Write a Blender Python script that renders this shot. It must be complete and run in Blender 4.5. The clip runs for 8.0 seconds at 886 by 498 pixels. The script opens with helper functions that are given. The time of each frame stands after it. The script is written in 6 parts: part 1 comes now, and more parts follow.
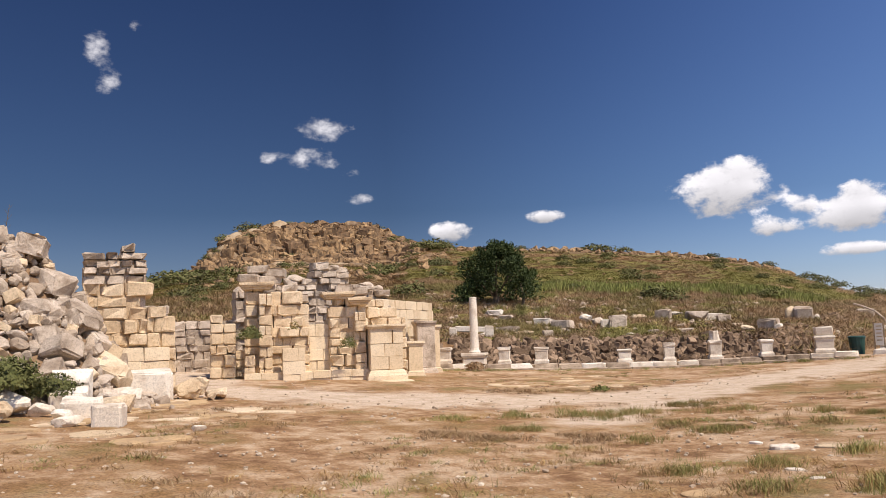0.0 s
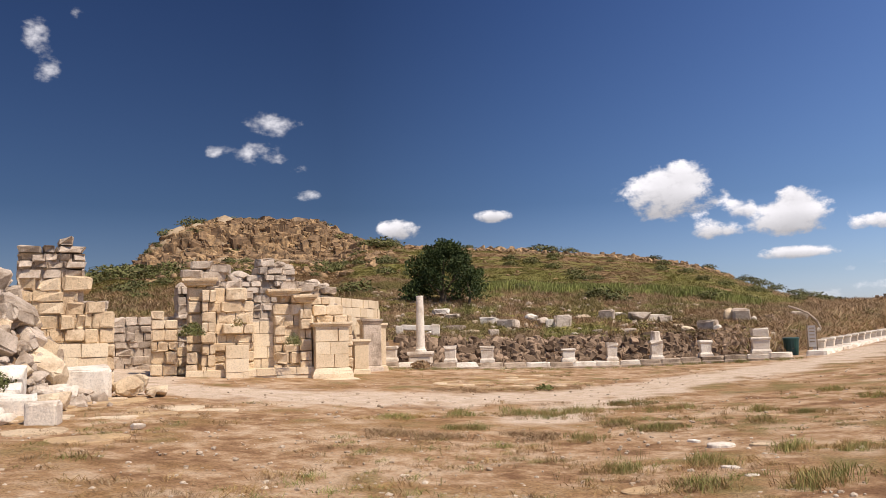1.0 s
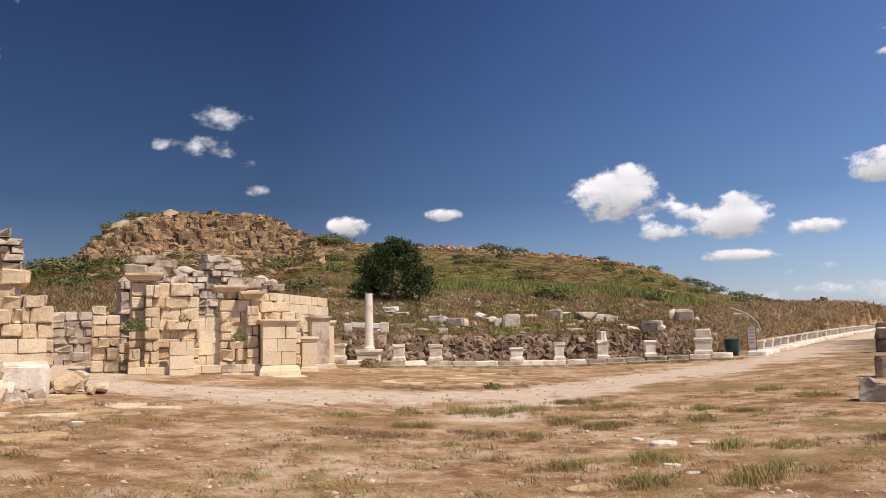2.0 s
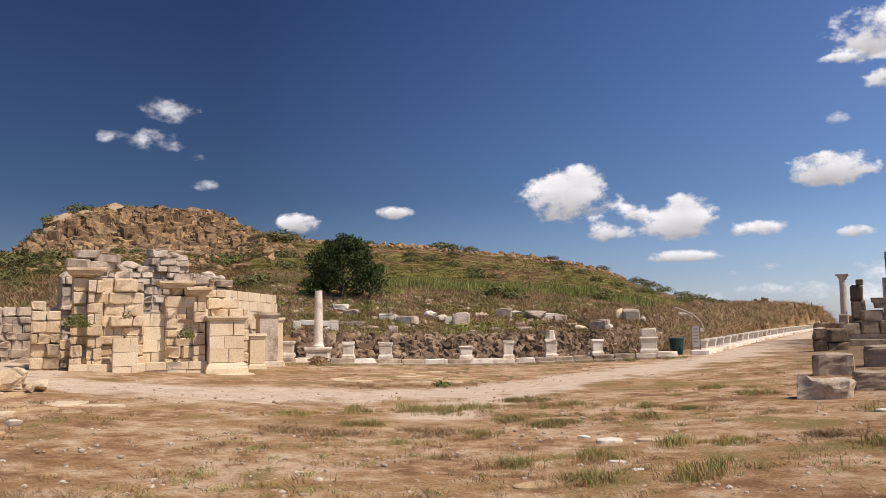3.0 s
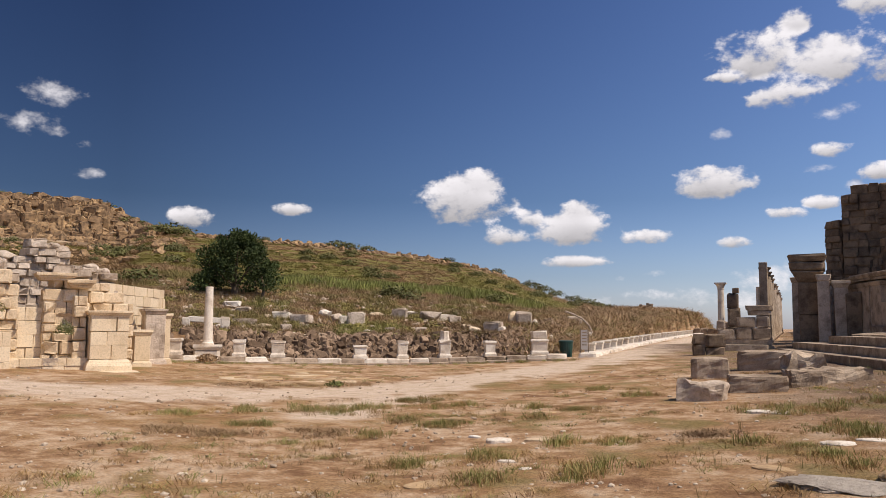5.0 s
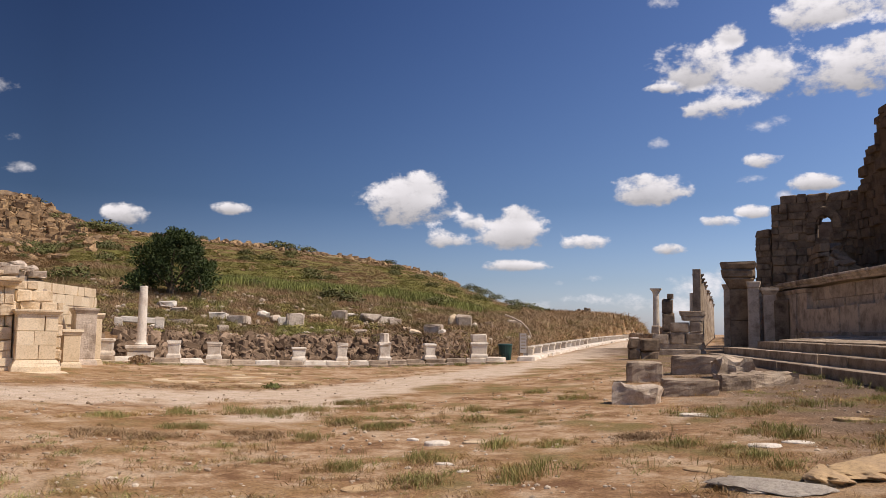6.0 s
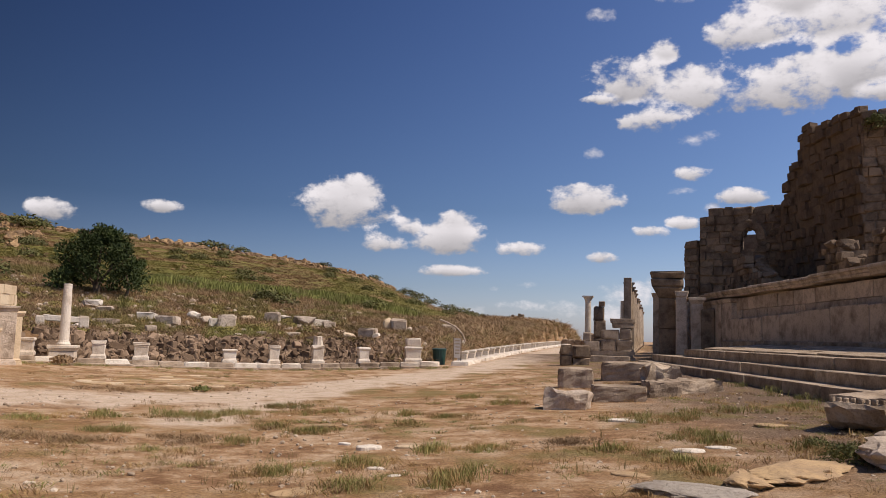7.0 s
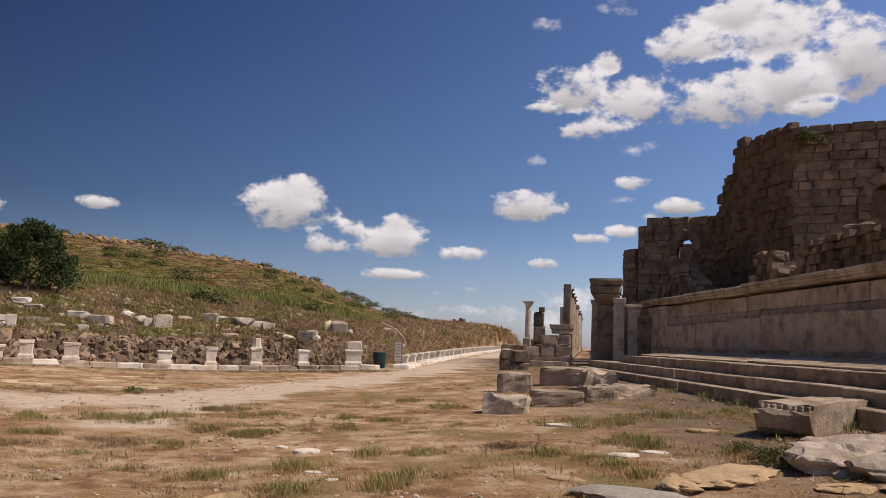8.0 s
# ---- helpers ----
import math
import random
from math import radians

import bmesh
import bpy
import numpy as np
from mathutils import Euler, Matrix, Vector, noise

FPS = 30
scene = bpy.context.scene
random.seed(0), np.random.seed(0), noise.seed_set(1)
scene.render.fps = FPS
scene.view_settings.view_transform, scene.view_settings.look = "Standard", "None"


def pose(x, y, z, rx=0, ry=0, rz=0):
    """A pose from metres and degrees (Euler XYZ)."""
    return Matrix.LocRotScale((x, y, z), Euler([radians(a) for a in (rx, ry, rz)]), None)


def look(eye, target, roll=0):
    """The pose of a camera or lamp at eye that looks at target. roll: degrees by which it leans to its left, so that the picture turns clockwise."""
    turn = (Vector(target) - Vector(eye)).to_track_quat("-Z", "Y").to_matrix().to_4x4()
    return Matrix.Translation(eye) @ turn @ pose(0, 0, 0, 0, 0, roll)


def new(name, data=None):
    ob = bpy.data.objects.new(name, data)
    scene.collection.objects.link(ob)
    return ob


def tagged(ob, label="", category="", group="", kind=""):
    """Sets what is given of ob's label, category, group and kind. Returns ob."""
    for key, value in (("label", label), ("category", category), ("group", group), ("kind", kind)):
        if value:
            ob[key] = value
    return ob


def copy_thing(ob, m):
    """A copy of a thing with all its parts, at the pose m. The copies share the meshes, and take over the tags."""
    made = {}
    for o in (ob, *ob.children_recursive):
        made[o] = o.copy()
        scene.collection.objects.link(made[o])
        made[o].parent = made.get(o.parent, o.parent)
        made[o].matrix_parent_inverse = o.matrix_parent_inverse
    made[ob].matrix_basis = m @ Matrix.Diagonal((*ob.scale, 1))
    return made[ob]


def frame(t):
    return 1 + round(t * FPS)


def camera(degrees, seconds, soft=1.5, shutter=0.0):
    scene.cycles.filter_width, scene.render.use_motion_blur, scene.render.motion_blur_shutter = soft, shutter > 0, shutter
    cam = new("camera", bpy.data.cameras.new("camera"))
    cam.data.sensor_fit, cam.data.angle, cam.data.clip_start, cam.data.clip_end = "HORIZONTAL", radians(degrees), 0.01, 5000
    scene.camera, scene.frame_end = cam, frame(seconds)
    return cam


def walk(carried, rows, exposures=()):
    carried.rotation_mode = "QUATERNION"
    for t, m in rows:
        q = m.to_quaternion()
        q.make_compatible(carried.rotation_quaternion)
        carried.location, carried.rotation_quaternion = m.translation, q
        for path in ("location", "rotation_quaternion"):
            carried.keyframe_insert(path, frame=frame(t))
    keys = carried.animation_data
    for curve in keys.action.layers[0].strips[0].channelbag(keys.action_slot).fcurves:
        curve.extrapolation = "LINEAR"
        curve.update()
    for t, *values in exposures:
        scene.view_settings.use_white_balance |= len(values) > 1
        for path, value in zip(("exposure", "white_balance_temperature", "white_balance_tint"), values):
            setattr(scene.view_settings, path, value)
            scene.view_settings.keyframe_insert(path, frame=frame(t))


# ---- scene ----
# ---- camera: a turn on the spot ----
cam = camera(58.0, 8.0, soft=0.8)
walk(cam, [
    (0.0, pose(0, 0, 1.75, 96.26, 0, 50.10) @ pose(0, 0, 0, 0, 0, -2.02)),
    (0.5, pose(0, 0, 1.75, 96.14, 0, 48.18) @ pose(0, 0, 0, 0, 0, -1.78)),
    (1.0, pose(0, 0, 1.75, 96.04, 0, 46.33) @ pose(0, 0, 0, 0, 0, -1.55)),
    (1.5, pose(0, 0, 1.75, 95.94, 0, 44.52) @ pose(0, 0, 0, 0, 0, -1.26)),
    (3.0, pose(0, 0, 1.75, 95.64, 0, 39.22) @ pose(0, 0, 0, 0, 0, -0.74)),
    (3.5, pose(0, 0, 1.75, 95.58, 0, 37.44) @ pose(0, 0, 0, 0, 0, -0.49)),
    (4.0, pose(0, 0, 1.75, 95.58, 0, 35.64) @ pose(0, 0, 0, 0, 0, -0.15)),
    (4.5, pose(0, 0, 1.75, 95.58, 0, 33.78) @ pose(0, 0, 0, 0, 0, 0.06)),
    (6.0, pose(0, 0, 1.75, 95.84, 0, 27.63) @ pose(0, 0, 0, 0, 0, 0.75)),
    (6.5, pose(0, 0, 1.75, 96.03, 0, 25.33) @ pose(0, 0, 0, 0, 0, 1.11)),
    (7.0, pose(0, 0, 1.75, 96.23, 0, 23.06) @ pose(0, 0, 0, 0, 0, 1.57)),
    (7.5, pose(0, 0, 1.75, 96.41, 0, 21.01) @ pose(0, 0, 0, 0, 0, 1.97)),
    (8.0, pose(0, 0, 1.75, 96.63, 0, 18.94) @ pose(0, 0, 0, 0, 0, 2.29)),
], exposures=[(0.0, 0.06, 6450, 15), (2.0, -0.02, 6450, 15), (4.0, -0.12, 6500, 15), (6.0, -0.18, 6550, 16), (8.0, -0.34, 6600, 17)])

# ---- light ----
SUN_AZ, SUN_EL = 83.0, 55.0          # degrees to the right of +y, and up
sun = new("sun", bpy.data.lights.new("sun", "SUN"))
sun.data.energy, sun.data.angle, sun.data.color = 5.0, radians(0.5), (1.0, 0.90, 0.75)
_s = Vector((math.sin(radians(SUN_AZ)) * math.cos(radians(SUN_EL)), math.cos(radians(SUN_AZ)) * math.cos(radians(SUN_EL)), math.sin(radians(SUN_EL))))
sun.matrix_world = look(_s * 300, (0, 0, 0))

world = bpy.data.worlds.new("world")
scene.world = world
world.use_nodes = True
WN, WL = world.node_tree.nodes, world.node_tree.links


def wmath(op, a, b=None, c=None, clamp=False):
    n = WN.new("ShaderNodeMath")
    n.operation, n.use_clamp = op, clamp
    for i, v in enumerate((a, b, c)):
        if v is None:
            continue
        if isinstance(v, (int, float)):
            n.inputs[i].default_value = v
        else:
            WL.new(v, n.inputs[i])
    return n.outputs[0]


def build_sky():
    bg = WN["Background"]
    bg.inputs["Strength"].default_value = 0.057
    sky = WN.new("ShaderNodeTexSky")
    sky.sky_type, sky.sun_disc = "NISHITA", False
    sky.sun_elevation, sky.sun_rotation = radians(SUN_EL), radians(SUN_AZ)
    sky.altitude, sky.air_density, sky.dust_density, sky.ozone_density = 100, 1.0, 1.0, 1.0
    co = WN.new("ShaderNodeTexCoord")
    sep = WN.new("ShaderNodeSeparateXYZ")
    WL.new(co.outputs["Generated"], sep.inputs[0])
    x, y, z = sep.outputs
    az = wmath("MULTIPLY", wmath("ARCTAN2", wmath("MULTIPLY", x, -1.0), y), 180 / math.pi)
    el = wmath("MULTIPLY", wmath("ARCSINE", z), 180 / math.pi)
    # azimuth to the left, elevation, half width, half height of each puff, in degrees
    main_cumulus = [(30.1, 9.2, 3.45, 1.69), (29.2, 10.1, 2.23, 1.12), (27.4, 6.6, 1.81, 0.72), (25.6, 7.7, 1.28, 0.80), (22.5, 7.1, 2.91, 1.19), (22.2, 8.1, 1.37, 0.79), (12.8, 9.9, 2.53, 0.98), (13.5, 10.5, 1.43, 0.60)]
    flat_clouds = [(17.5, 6.3, 1.93, 0.54), (22.5, 4.7, 2.40, 0.44), (49.5, 7.5, 1.72, 0.66), (42.6, 8.3, 1.28, 0.40), (11.6, 5.8, 1.04, 0.40), (6.1, 8.2, 1.35, 0.43), (8.4, 7.6, 1.30, 0.40), (2.3, 10.0, 1.57, 0.54), (5.7, 11.6, 1.40, 0.55)]
    high_cumulus = [(7.4, 19.7, 1.20, 0.75), (9.4, 18.0, 3.02, 1.53), (6.0, 17.2, 2.74, 1.52), (8.0, 15.4, 2.19, 0.85), (12.1, 16.8, 1.23, 0.31), (1.6, 20.7, 2.83, 1.16), (-1.3, 22.3, 3.28, 1.23), (-4.9, 20.9, 3.44, 2.08), (-0.9, 17.2, 3.44, 1.65),
                    (-4.9, 17.7, 3.08, 1.60), (-8.3, 19.4, 2.92, 2.39), (-6.2, 16.1, 1.35, 0.54), (6.3, 23.4, 1.12, 0.43), (11.9, 22.4, 0.83, 0.33)]
    shreds = [(5.1, 13.9, 1.01, 0.39), (12.5, 13.0, 0.57, 0.32), (6.6, 10.5, 0.70, 0.32), (4.4, 9.1, 0.54, 0.31), (19.3, 3.5, 0.49, 0.16), (17.3, 3.8, 0.81, 0.20), (8.5, 3.2, 2.33, 0.87), (12.9, 2.0, 2.78, 0.56), (16.5, 2.2, 2.41, 0.40), (22.1, 1.8, 2.42, 0.32)]
    wisps = [(73.7, 19.2, 0.64, 1.06), (73.1, 17.8, 0.78, 0.79), (71.4, 21.2, 0.37, 0.28), (58.4, 14.9, 1.30, 0.55), (60.0, 13.0, 1.53, 0.55), (58.4, 12.5, 0.81, 0.32), (62.4, 12.9, 0.47, 0.31), (56.8, 11.8, 0.57, 0.28), (56.1, 10.1, 0.73, 0.28)]
    round_about = [(-24, 24, 6, 3), (-40, 18, 8, 3), (105, 20, 7, 2.5), (140, 15, 8, 2), (-90, 25, 9, 4), (180, 22, 8, 3)]
    puffs = [(a, e, w * 1.04, h * 1.08) for a, e, w, h in main_cumulus + flat_clouds + round_about]
    puffs += [(a, e, w * 1.14, h * 1.18) for a, e, w, h in high_cumulus[:-2]]
    field = None
    for a, e, w, h in puffs:
        da = wmath("MULTIPLY", wmath("SUBTRACT", az, a), 1 / w)
        de = wmath("MULTIPLY", wmath("SUBTRACT", el, e), 1 / h)
        f = wmath("SUBTRACT", 1.0, wmath("MULTIPLY_ADD", da, da, wmath("MULTIPLY", de, de)))
        field = f if field is None else wmath("SMOOTH_MAX", field, f, 0.35)
    field = wmath("MAXIMUM", field, -2.0)
    thin = None
    for a, e, w, h in wisps + shreds + high_cumulus[-2:]:
        da = wmath("MULTIPLY", wmath("SUBTRACT", az, a), 0.62 / w)
        de = wmath("MULTIPLY", wmath("SUBTRACT", el, e), 0.62 / h)
        f = wmath("SUBTRACT", 1.0, wmath("MULTIPLY_ADD", da, da, wmath("MULTIPLY", de, de)))
        thin = f if thin is None else wmath("SMOOTH_MAX", thin, f, 0.35)
    # the same heaps a little higher up: where they are thinner, the cloud's grey base shows
    above = None
    for a, e, w, h in puffs:
        da = wmath("MULTIPLY", wmath("SUBTRACT", az, a), 1 / w)
        de = wmath("MULTIPLY", wmath("SUBTRACT", el, e + 0.5 * h), 1 / h)
        f = wmath("SUBTRACT", 1.0, wmath("MULTIPLY_ADD", da, da, wmath("MULTIPLY", de, de)))
        above = f if above is None else wmath("SMOOTH_MAX", above, f, 0.35)
    base = wmath("SUBTRACT", field, wmath("MAXIMUM", above, -2.0), clamp=True)
    tex = WN.new("ShaderNodeTexNoise")
    tex.inputs["Scale"].default_value, tex.inputs["Detail"].default_value, tex.inputs["Roughness"].default_value = 38.0, 8.0, 0.6
    stretch = WN.new("ShaderNodeMapping")
    stretch.inputs["Scale"].default_value = (1.0, 1.0, 1.5)
    WL.new(co.outputs["Generated"], stretch.inputs[0])
    WL.new(stretch.outputs[0], tex.inputs["Vector"])
    big = WN.new("ShaderNodeTexNoise")
    big.inputs["Scale"].default_value, big.inputs["Detail"].default_value = 14.0, 3.0
    WL.new(stretch.outputs[0], big.inputs["Vector"])
    n = wmath("MULTIPLY_ADD", wmath("SUBTRACT", tex.outputs[0], 0.5), 3.4, wmath("MULTIPLY", wmath("SUBTRACT", big.outputs[0], 0.5), 1.8))
    dens = wmath("ADD", wmath("ADD", field, 0.1), n)
    ramp = WN.new("ShaderNodeMapRange")
    ramp.interpolation_type = "SMOOTHSTEP"
    ramp.inputs["From Min"].default_value, ramp.inputs["From Max"].default_value, ramp.inputs["To Max"].default_value = -0.02, 0.85, 0.97
    WL.new(dens, ramp.inputs["Value"])
    veil = WN.new("ShaderNodeMapRange")
    veil.interpolation_type = "SMOOTHSTEP"
    veil.inputs["From Min"].default_value, veil.inputs["From Max"].default_value, veil.inputs["To Max"].default_value = 0.25, 1.7, 0.72
    WL.new(wmath("MULTIPLY_ADD", n, 1.1, wmath("MAXIMUM", thin, -2.0)), veil.inputs["Value"])
    # thick middles are a little greyer underneath
    shade = WN.new("ShaderNodeMapRange")
    shade.inputs["From Min"].default_value, shade.inputs["From Max"].default_value = 1.1, 2.6
    shade.inputs["To Min"].default_value, shade.inputs["To Max"].default_value = 1.0, 0.7
    WL.new(dens, shade.inputs["Value"])
    white = WN.new("ShaderNodeMixRGB")
    white.blend_type = "MULTIPLY"
    white.inputs[0].default_value = 1.0
    white.inputs[1].default_value = (17.8, 17.6, 17.6, 1)
    billow = WN.new("ShaderNodeMapRange")
    billow.inputs["From Min"].default_value, billow.inputs["From Max"].default_value = 0.35, 0.62
    billow.inputs["To Min"].default_value, billow.inputs["To Max"].default_value = 0.78, 1.02
    WL.new(tex.outputs[0], billow.inputs["Value"])
    WL.new(wmath("MULTIPLY", wmath("MULTIPLY", shade.outputs[0], billow.outputs[0]), wmath("MULTIPLY_ADD", base, -0.5, 1.0)), white.inputs[2])
    deep = WN.new("ShaderNodeMixRGB")
    deep.blend_type = "MULTIPLY"
    deep.inputs[0].default_value = 1.0
    # paler by the horizon, deeper above; brighter towards the sun
    up = WN.new("ShaderNodeMapRange")
    up.inputs["From Min"].default_value, up.inputs["From Max"].default_value = 0.0, 30.0
    WL.new(el, up.inputs["Value"])
    tone = WN.new("ShaderNodeValToRGB")
    stops = tone.color_ramp.elements
    stops[0].position, stops[0].color = 0.0, (1.45, 1.55, 2.1, 1)
    stops[1].position, stops[1].color = 1.0, (0.375, 0.55, 0.94, 1)
    mid = stops.new(0.3)
    mid.color = (0.52, 0.70, 1.0, 1)
    low = stops.new(0.12)
    low.color = (0.92, 1.06, 1.42, 1)
    WL.new(up.outputs[0], tone.inputs[0])
    sunward = WN.new("ShaderNodeMapRange")
    sunward.inputs["From Min"].default_value, sunward.inputs["From Max"].default_value = 54.0, -18.0
    sunward.inputs["To Min"].default_value, sunward.inputs["To Max"].default_value = 0.70, 2.7
    WL.new(az, sunward.inputs["Value"])
    toned = WN.new("ShaderNodeMixRGB")
    toned.blend_type = "MULTIPLY"
    toned.inputs[0].default_value = 1.0
    haze = WN.new("ShaderNodeMapRange")
    haze.inputs["From Min"].default_value, haze.inputs["From Max"].default_value = 40.0, -40.0
    haze.inputs["To Max"].default_value = 0.72
    WL.new(az, haze.inputs["Value"])
    hazed = WN.new("ShaderNodeMixRGB")
    WL.new(haze.outputs[0], hazed.inputs[0])
    WL.new(tone.outputs[0], hazed.inputs[1])
    hazed.inputs[2].default_value = (0.86, 0.92, 1.05, 1)
    WL.new(hazed.outputs[0], toned.inputs[1])
    WL.new(sunward.outputs[0], toned.inputs[2])
    WL.new(toned.outputs[0], deep.inputs[2])
    WL.new(sky.outputs[0], deep.inputs[1])
    mix = WN.new("ShaderNodeMixRGB")
    WL.new(wmath("MAXIMUM", ramp.outputs[0], veil.outputs[0]), mix.inputs[0])
    WL.new(deep.outputs[0], mix.inputs[1])
    WL.new(white.outputs[0], mix.inputs[2])
    WL.new(mix.outputs[0], bg.inputs["Color"])


build_sky()


# ---- materials ----
def mat(name):
    m = bpy.data.materials.new(name)
    m.use_nodes = True
    nt = m.node_tree
    return m, nt.nodes, nt.links, nt.nodes["Principled BSDF"]


def ramp_node(N, stops):
    r = N.new("ShaderNodeValToRGB")
    e = r.color_ramp.elements
    while len(e) < len(stops):
        e.new(0.5)
    for el_, (p, c) in zip(e, stops):
        el_.position, el_.color = p, (*c, 1)
    return r


def noise_node(N, L, scale, detail=5, rough=0.6, kind="Object"):
    co = N.new("ShaderNodeTexCoord")
    n = N.new("ShaderNodeTexNoise")
    n.inputs["Scale"].default_value, n.inputs["Detail"].default_value, n.inputs["Roughness"].default_value = scale, detail, rough
    L.new(co.outputs[kind], n.inputs["Vector"])
    return n


def position_noise(N, L, scale, detail=5, rough=0.6):
    g = N.new("ShaderNodeNewGeometry")
    n = N.new("ShaderNodeTexNoise")
    n.inputs["Scale"].default_value, n.inputs["Detail"].default_value, n.inputs["Roughness"].default_value = scale, detail, rough
    L.new(g.outputs["Position"], n.inputs["Vector"])
    return n


def mixc(N, L, fac, a, b, mode="MIX"):
    m = N.new("ShaderNodeMixRGB")
    m.blend_type = mode
    for i, v in enumerate((fac, a, b)):
        if isinstance(v, (int, float)):
            m.inputs[i].default_value = v
        elif isinstance(v, tuple):
            m.inputs[i].default_value = (*v, 1)
        else:
            L.new(v, m.inputs[i])
    return m.outputs[0]


def stone(name, light, dark, stain, stain_at=0.58, island=False, bump=0.6, fine=22.0):
    """Weathered stone: two tones from piece to piece, coarse stains, fine pits."""
    m, N, L, b = mat(name)
    if island:
        rnd = N.new("ShaderNodeNewGeometry").outputs["Random Per Island"]
    else:
        rnd = N.new("ShaderNodeObjectInfo").outputs["Random"]
    base = mixc(N, L, rnd, light, dark)
    n1 = position_noise(N, L, 1.7, 6, 0.65)
    n2 = position_noise(N, L, fine, 6, 0.7)
    r1 = ramp_node(N, [(0.0, (0, 0, 0)), (stain_at - 0.12, (0, 0, 0)), (stain_at + 0.12, (1, 1, 1))])
    L.new(n1.outputs[0], r1.inputs[0])
    c = mixc(N, L, r1.outputs[0], base, stain)
    r2 = ramp_node(N, [(0.3, (0.62, 0.6, 0.58)), (0.5, (1, 1, 1)), (0.75, (1.12, 1.1, 1.06))])
    L.new(n2.outputs[0], r2.inputs[0])
    c = mixc(N, L, 0.85, c, r2.outputs[0], "MULTIPLY")
    L.new(c, b.inputs["Base Color"])
    b.inputs["Roughness"].default_value = 0.92
    b.inputs["Specular IOR Level"].default_value = 0.2
    n3 = position_noise(N, L, 7.0, 8, 0.72)
    bp = N.new("ShaderNodeBump")
    bp.inputs["Strength"].default_value, bp.inputs["Distance"].default_value = bump, 0.06
    L.new(n3.outputs[0], bp.inputs["Height"])
    L.new(bp.outputs[0], b.inputs["Normal"])
    return m


CREAM = stone("cream limestone", (0.74, 0.595, 0.405), (0.63, 0.475, 0.295), (0.42, 0.29, 0.17), 0.61, bump=1.0)
CLEAN = stone("clean cream ashlar", (0.74, 0.61, 0.42), (0.66, 0.52, 0.34), (0.50, 0.37, 0.22), 0.64, bump=0.3)
GREY = stone("grey weathered limestone", (0.66, 0.545, 0.42), (0.48, 0.39, 0.295), (0.28, 0.21, 0.145), 0.56, bump=1.0)
WHITE = stone("white marble", (0.78, 0.71, 0.59), (0.67, 0.58, 0.46), (0.43, 0.33, 0.23), 0.61, bump=0.45)
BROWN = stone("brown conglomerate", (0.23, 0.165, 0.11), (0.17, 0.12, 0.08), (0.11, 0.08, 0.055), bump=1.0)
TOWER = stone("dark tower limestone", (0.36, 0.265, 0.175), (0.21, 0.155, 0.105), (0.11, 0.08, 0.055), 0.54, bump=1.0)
STEP = stone("worn step limestone", (0.55, 0.44, 0.32), (0.40, 0.31, 0.22), (0.22, 0.16, 0.105), 0.53, bump=0.8)
MARBLE = stone("stained podium marble", (0.68, 0.56, 0.425), (0.52, 0.42, 0.31), (0.27, 0.20, 0.14), 0.57, bump=0.6)
RUBBLE = stone("earth wall rubble", (0.38, 0.265, 0.17), (0.095, 0.06, 0.036), (0.12, 0.078, 0.045), island=True, bump=0.5)
CRAG = stone("crag boulders", (0.46, 0.30, 0.15), (0.21, 0.13, 0.07), (0.10, 0.068, 0.043), 0.55, island=True, bump=0.9)
PEBBLE = stone("ground pebbles", (0.62, 0.52, 0.39), (0.36, 0.27, 0.18), (0.30, 0.22, 0.14), island=True, bump=0.3)
FLAG = stone("ochre flagstone", (0.52, 0.36, 0.19), (0.45, 0.31, 0.17), (0.33, 0.23, 0.14), bump=0.5)


def leafy(name, a, b_, c, trans=0.25):
    m, N, L, b = mat(name)
    g = N.new("ShaderNodeNewGeometry")
    r = ramp_node(N, [(0.0, a), (0.5, b_), (1.0, c)])
    L.new(g.outputs["Random Per Island"], r.inputs[0])
    n = position_noise(N, L, 0.35, 3)
    r2 = ramp_node(N, [(0.35, (0.7, 0.7, 0.7)), (0.65, (1.2, 1.2, 1.15))])
    L.new(n.outputs[0], r2.inputs[0])
    L.new(mixc(N, L, 1.0, r.outputs[0], r2.outputs[0], "MULTIPLY"), b.inputs["Base Color"])
    b.inputs["Roughness"].default_value = 0.75
    b.inputs["Specular IOR Level"].default_value = 0.2
    b.inputs["Subsurface Weight"].default_value = 0.0
    return m


STRAW = leafy("dry straw", (0.42, 0.29, 0.13), (0.34, 0.22, 0.09), (0.26, 0.15, 0.06))
GREEN = leafy("green grass", (0.25, 0.235, 0.07), (0.17, 0.175, 0.05), (0.37, 0.30, 0.12))
OLIVE = leafy("olive scrub", (0.15, 0.14, 0.05), (0.22, 0.175, 0.065), (0.28, 0.20, 0.08))
RUSTY = leafy("rusty dry brush", (0.33, 0.215, 0.115), (0.24, 0.145, 0.075), (0.41, 0.30, 0.17))
REED = leafy("green reeds", (0.22, 0.235, 0.058), (0.26, 0.255, 0.075), (0.15, 0.175, 0.045))
LEAF = leafy("dark tree leaves", (0.040, 0.060, 0.016), (0.060, 0.080, 0.022), (0.028, 0.043, 0.013))
BUSHY = leafy("wild bush leaves", (0.11, 0.12, 0.035), (0.15, 0.15, 0.05), (0.08, 0.09, 0.028))
HILLBUSH = leafy("hillside bush", (0.09, 0.10, 0.032), (0.125, 0.125, 0.04), (0.14, 0.115, 0.05))
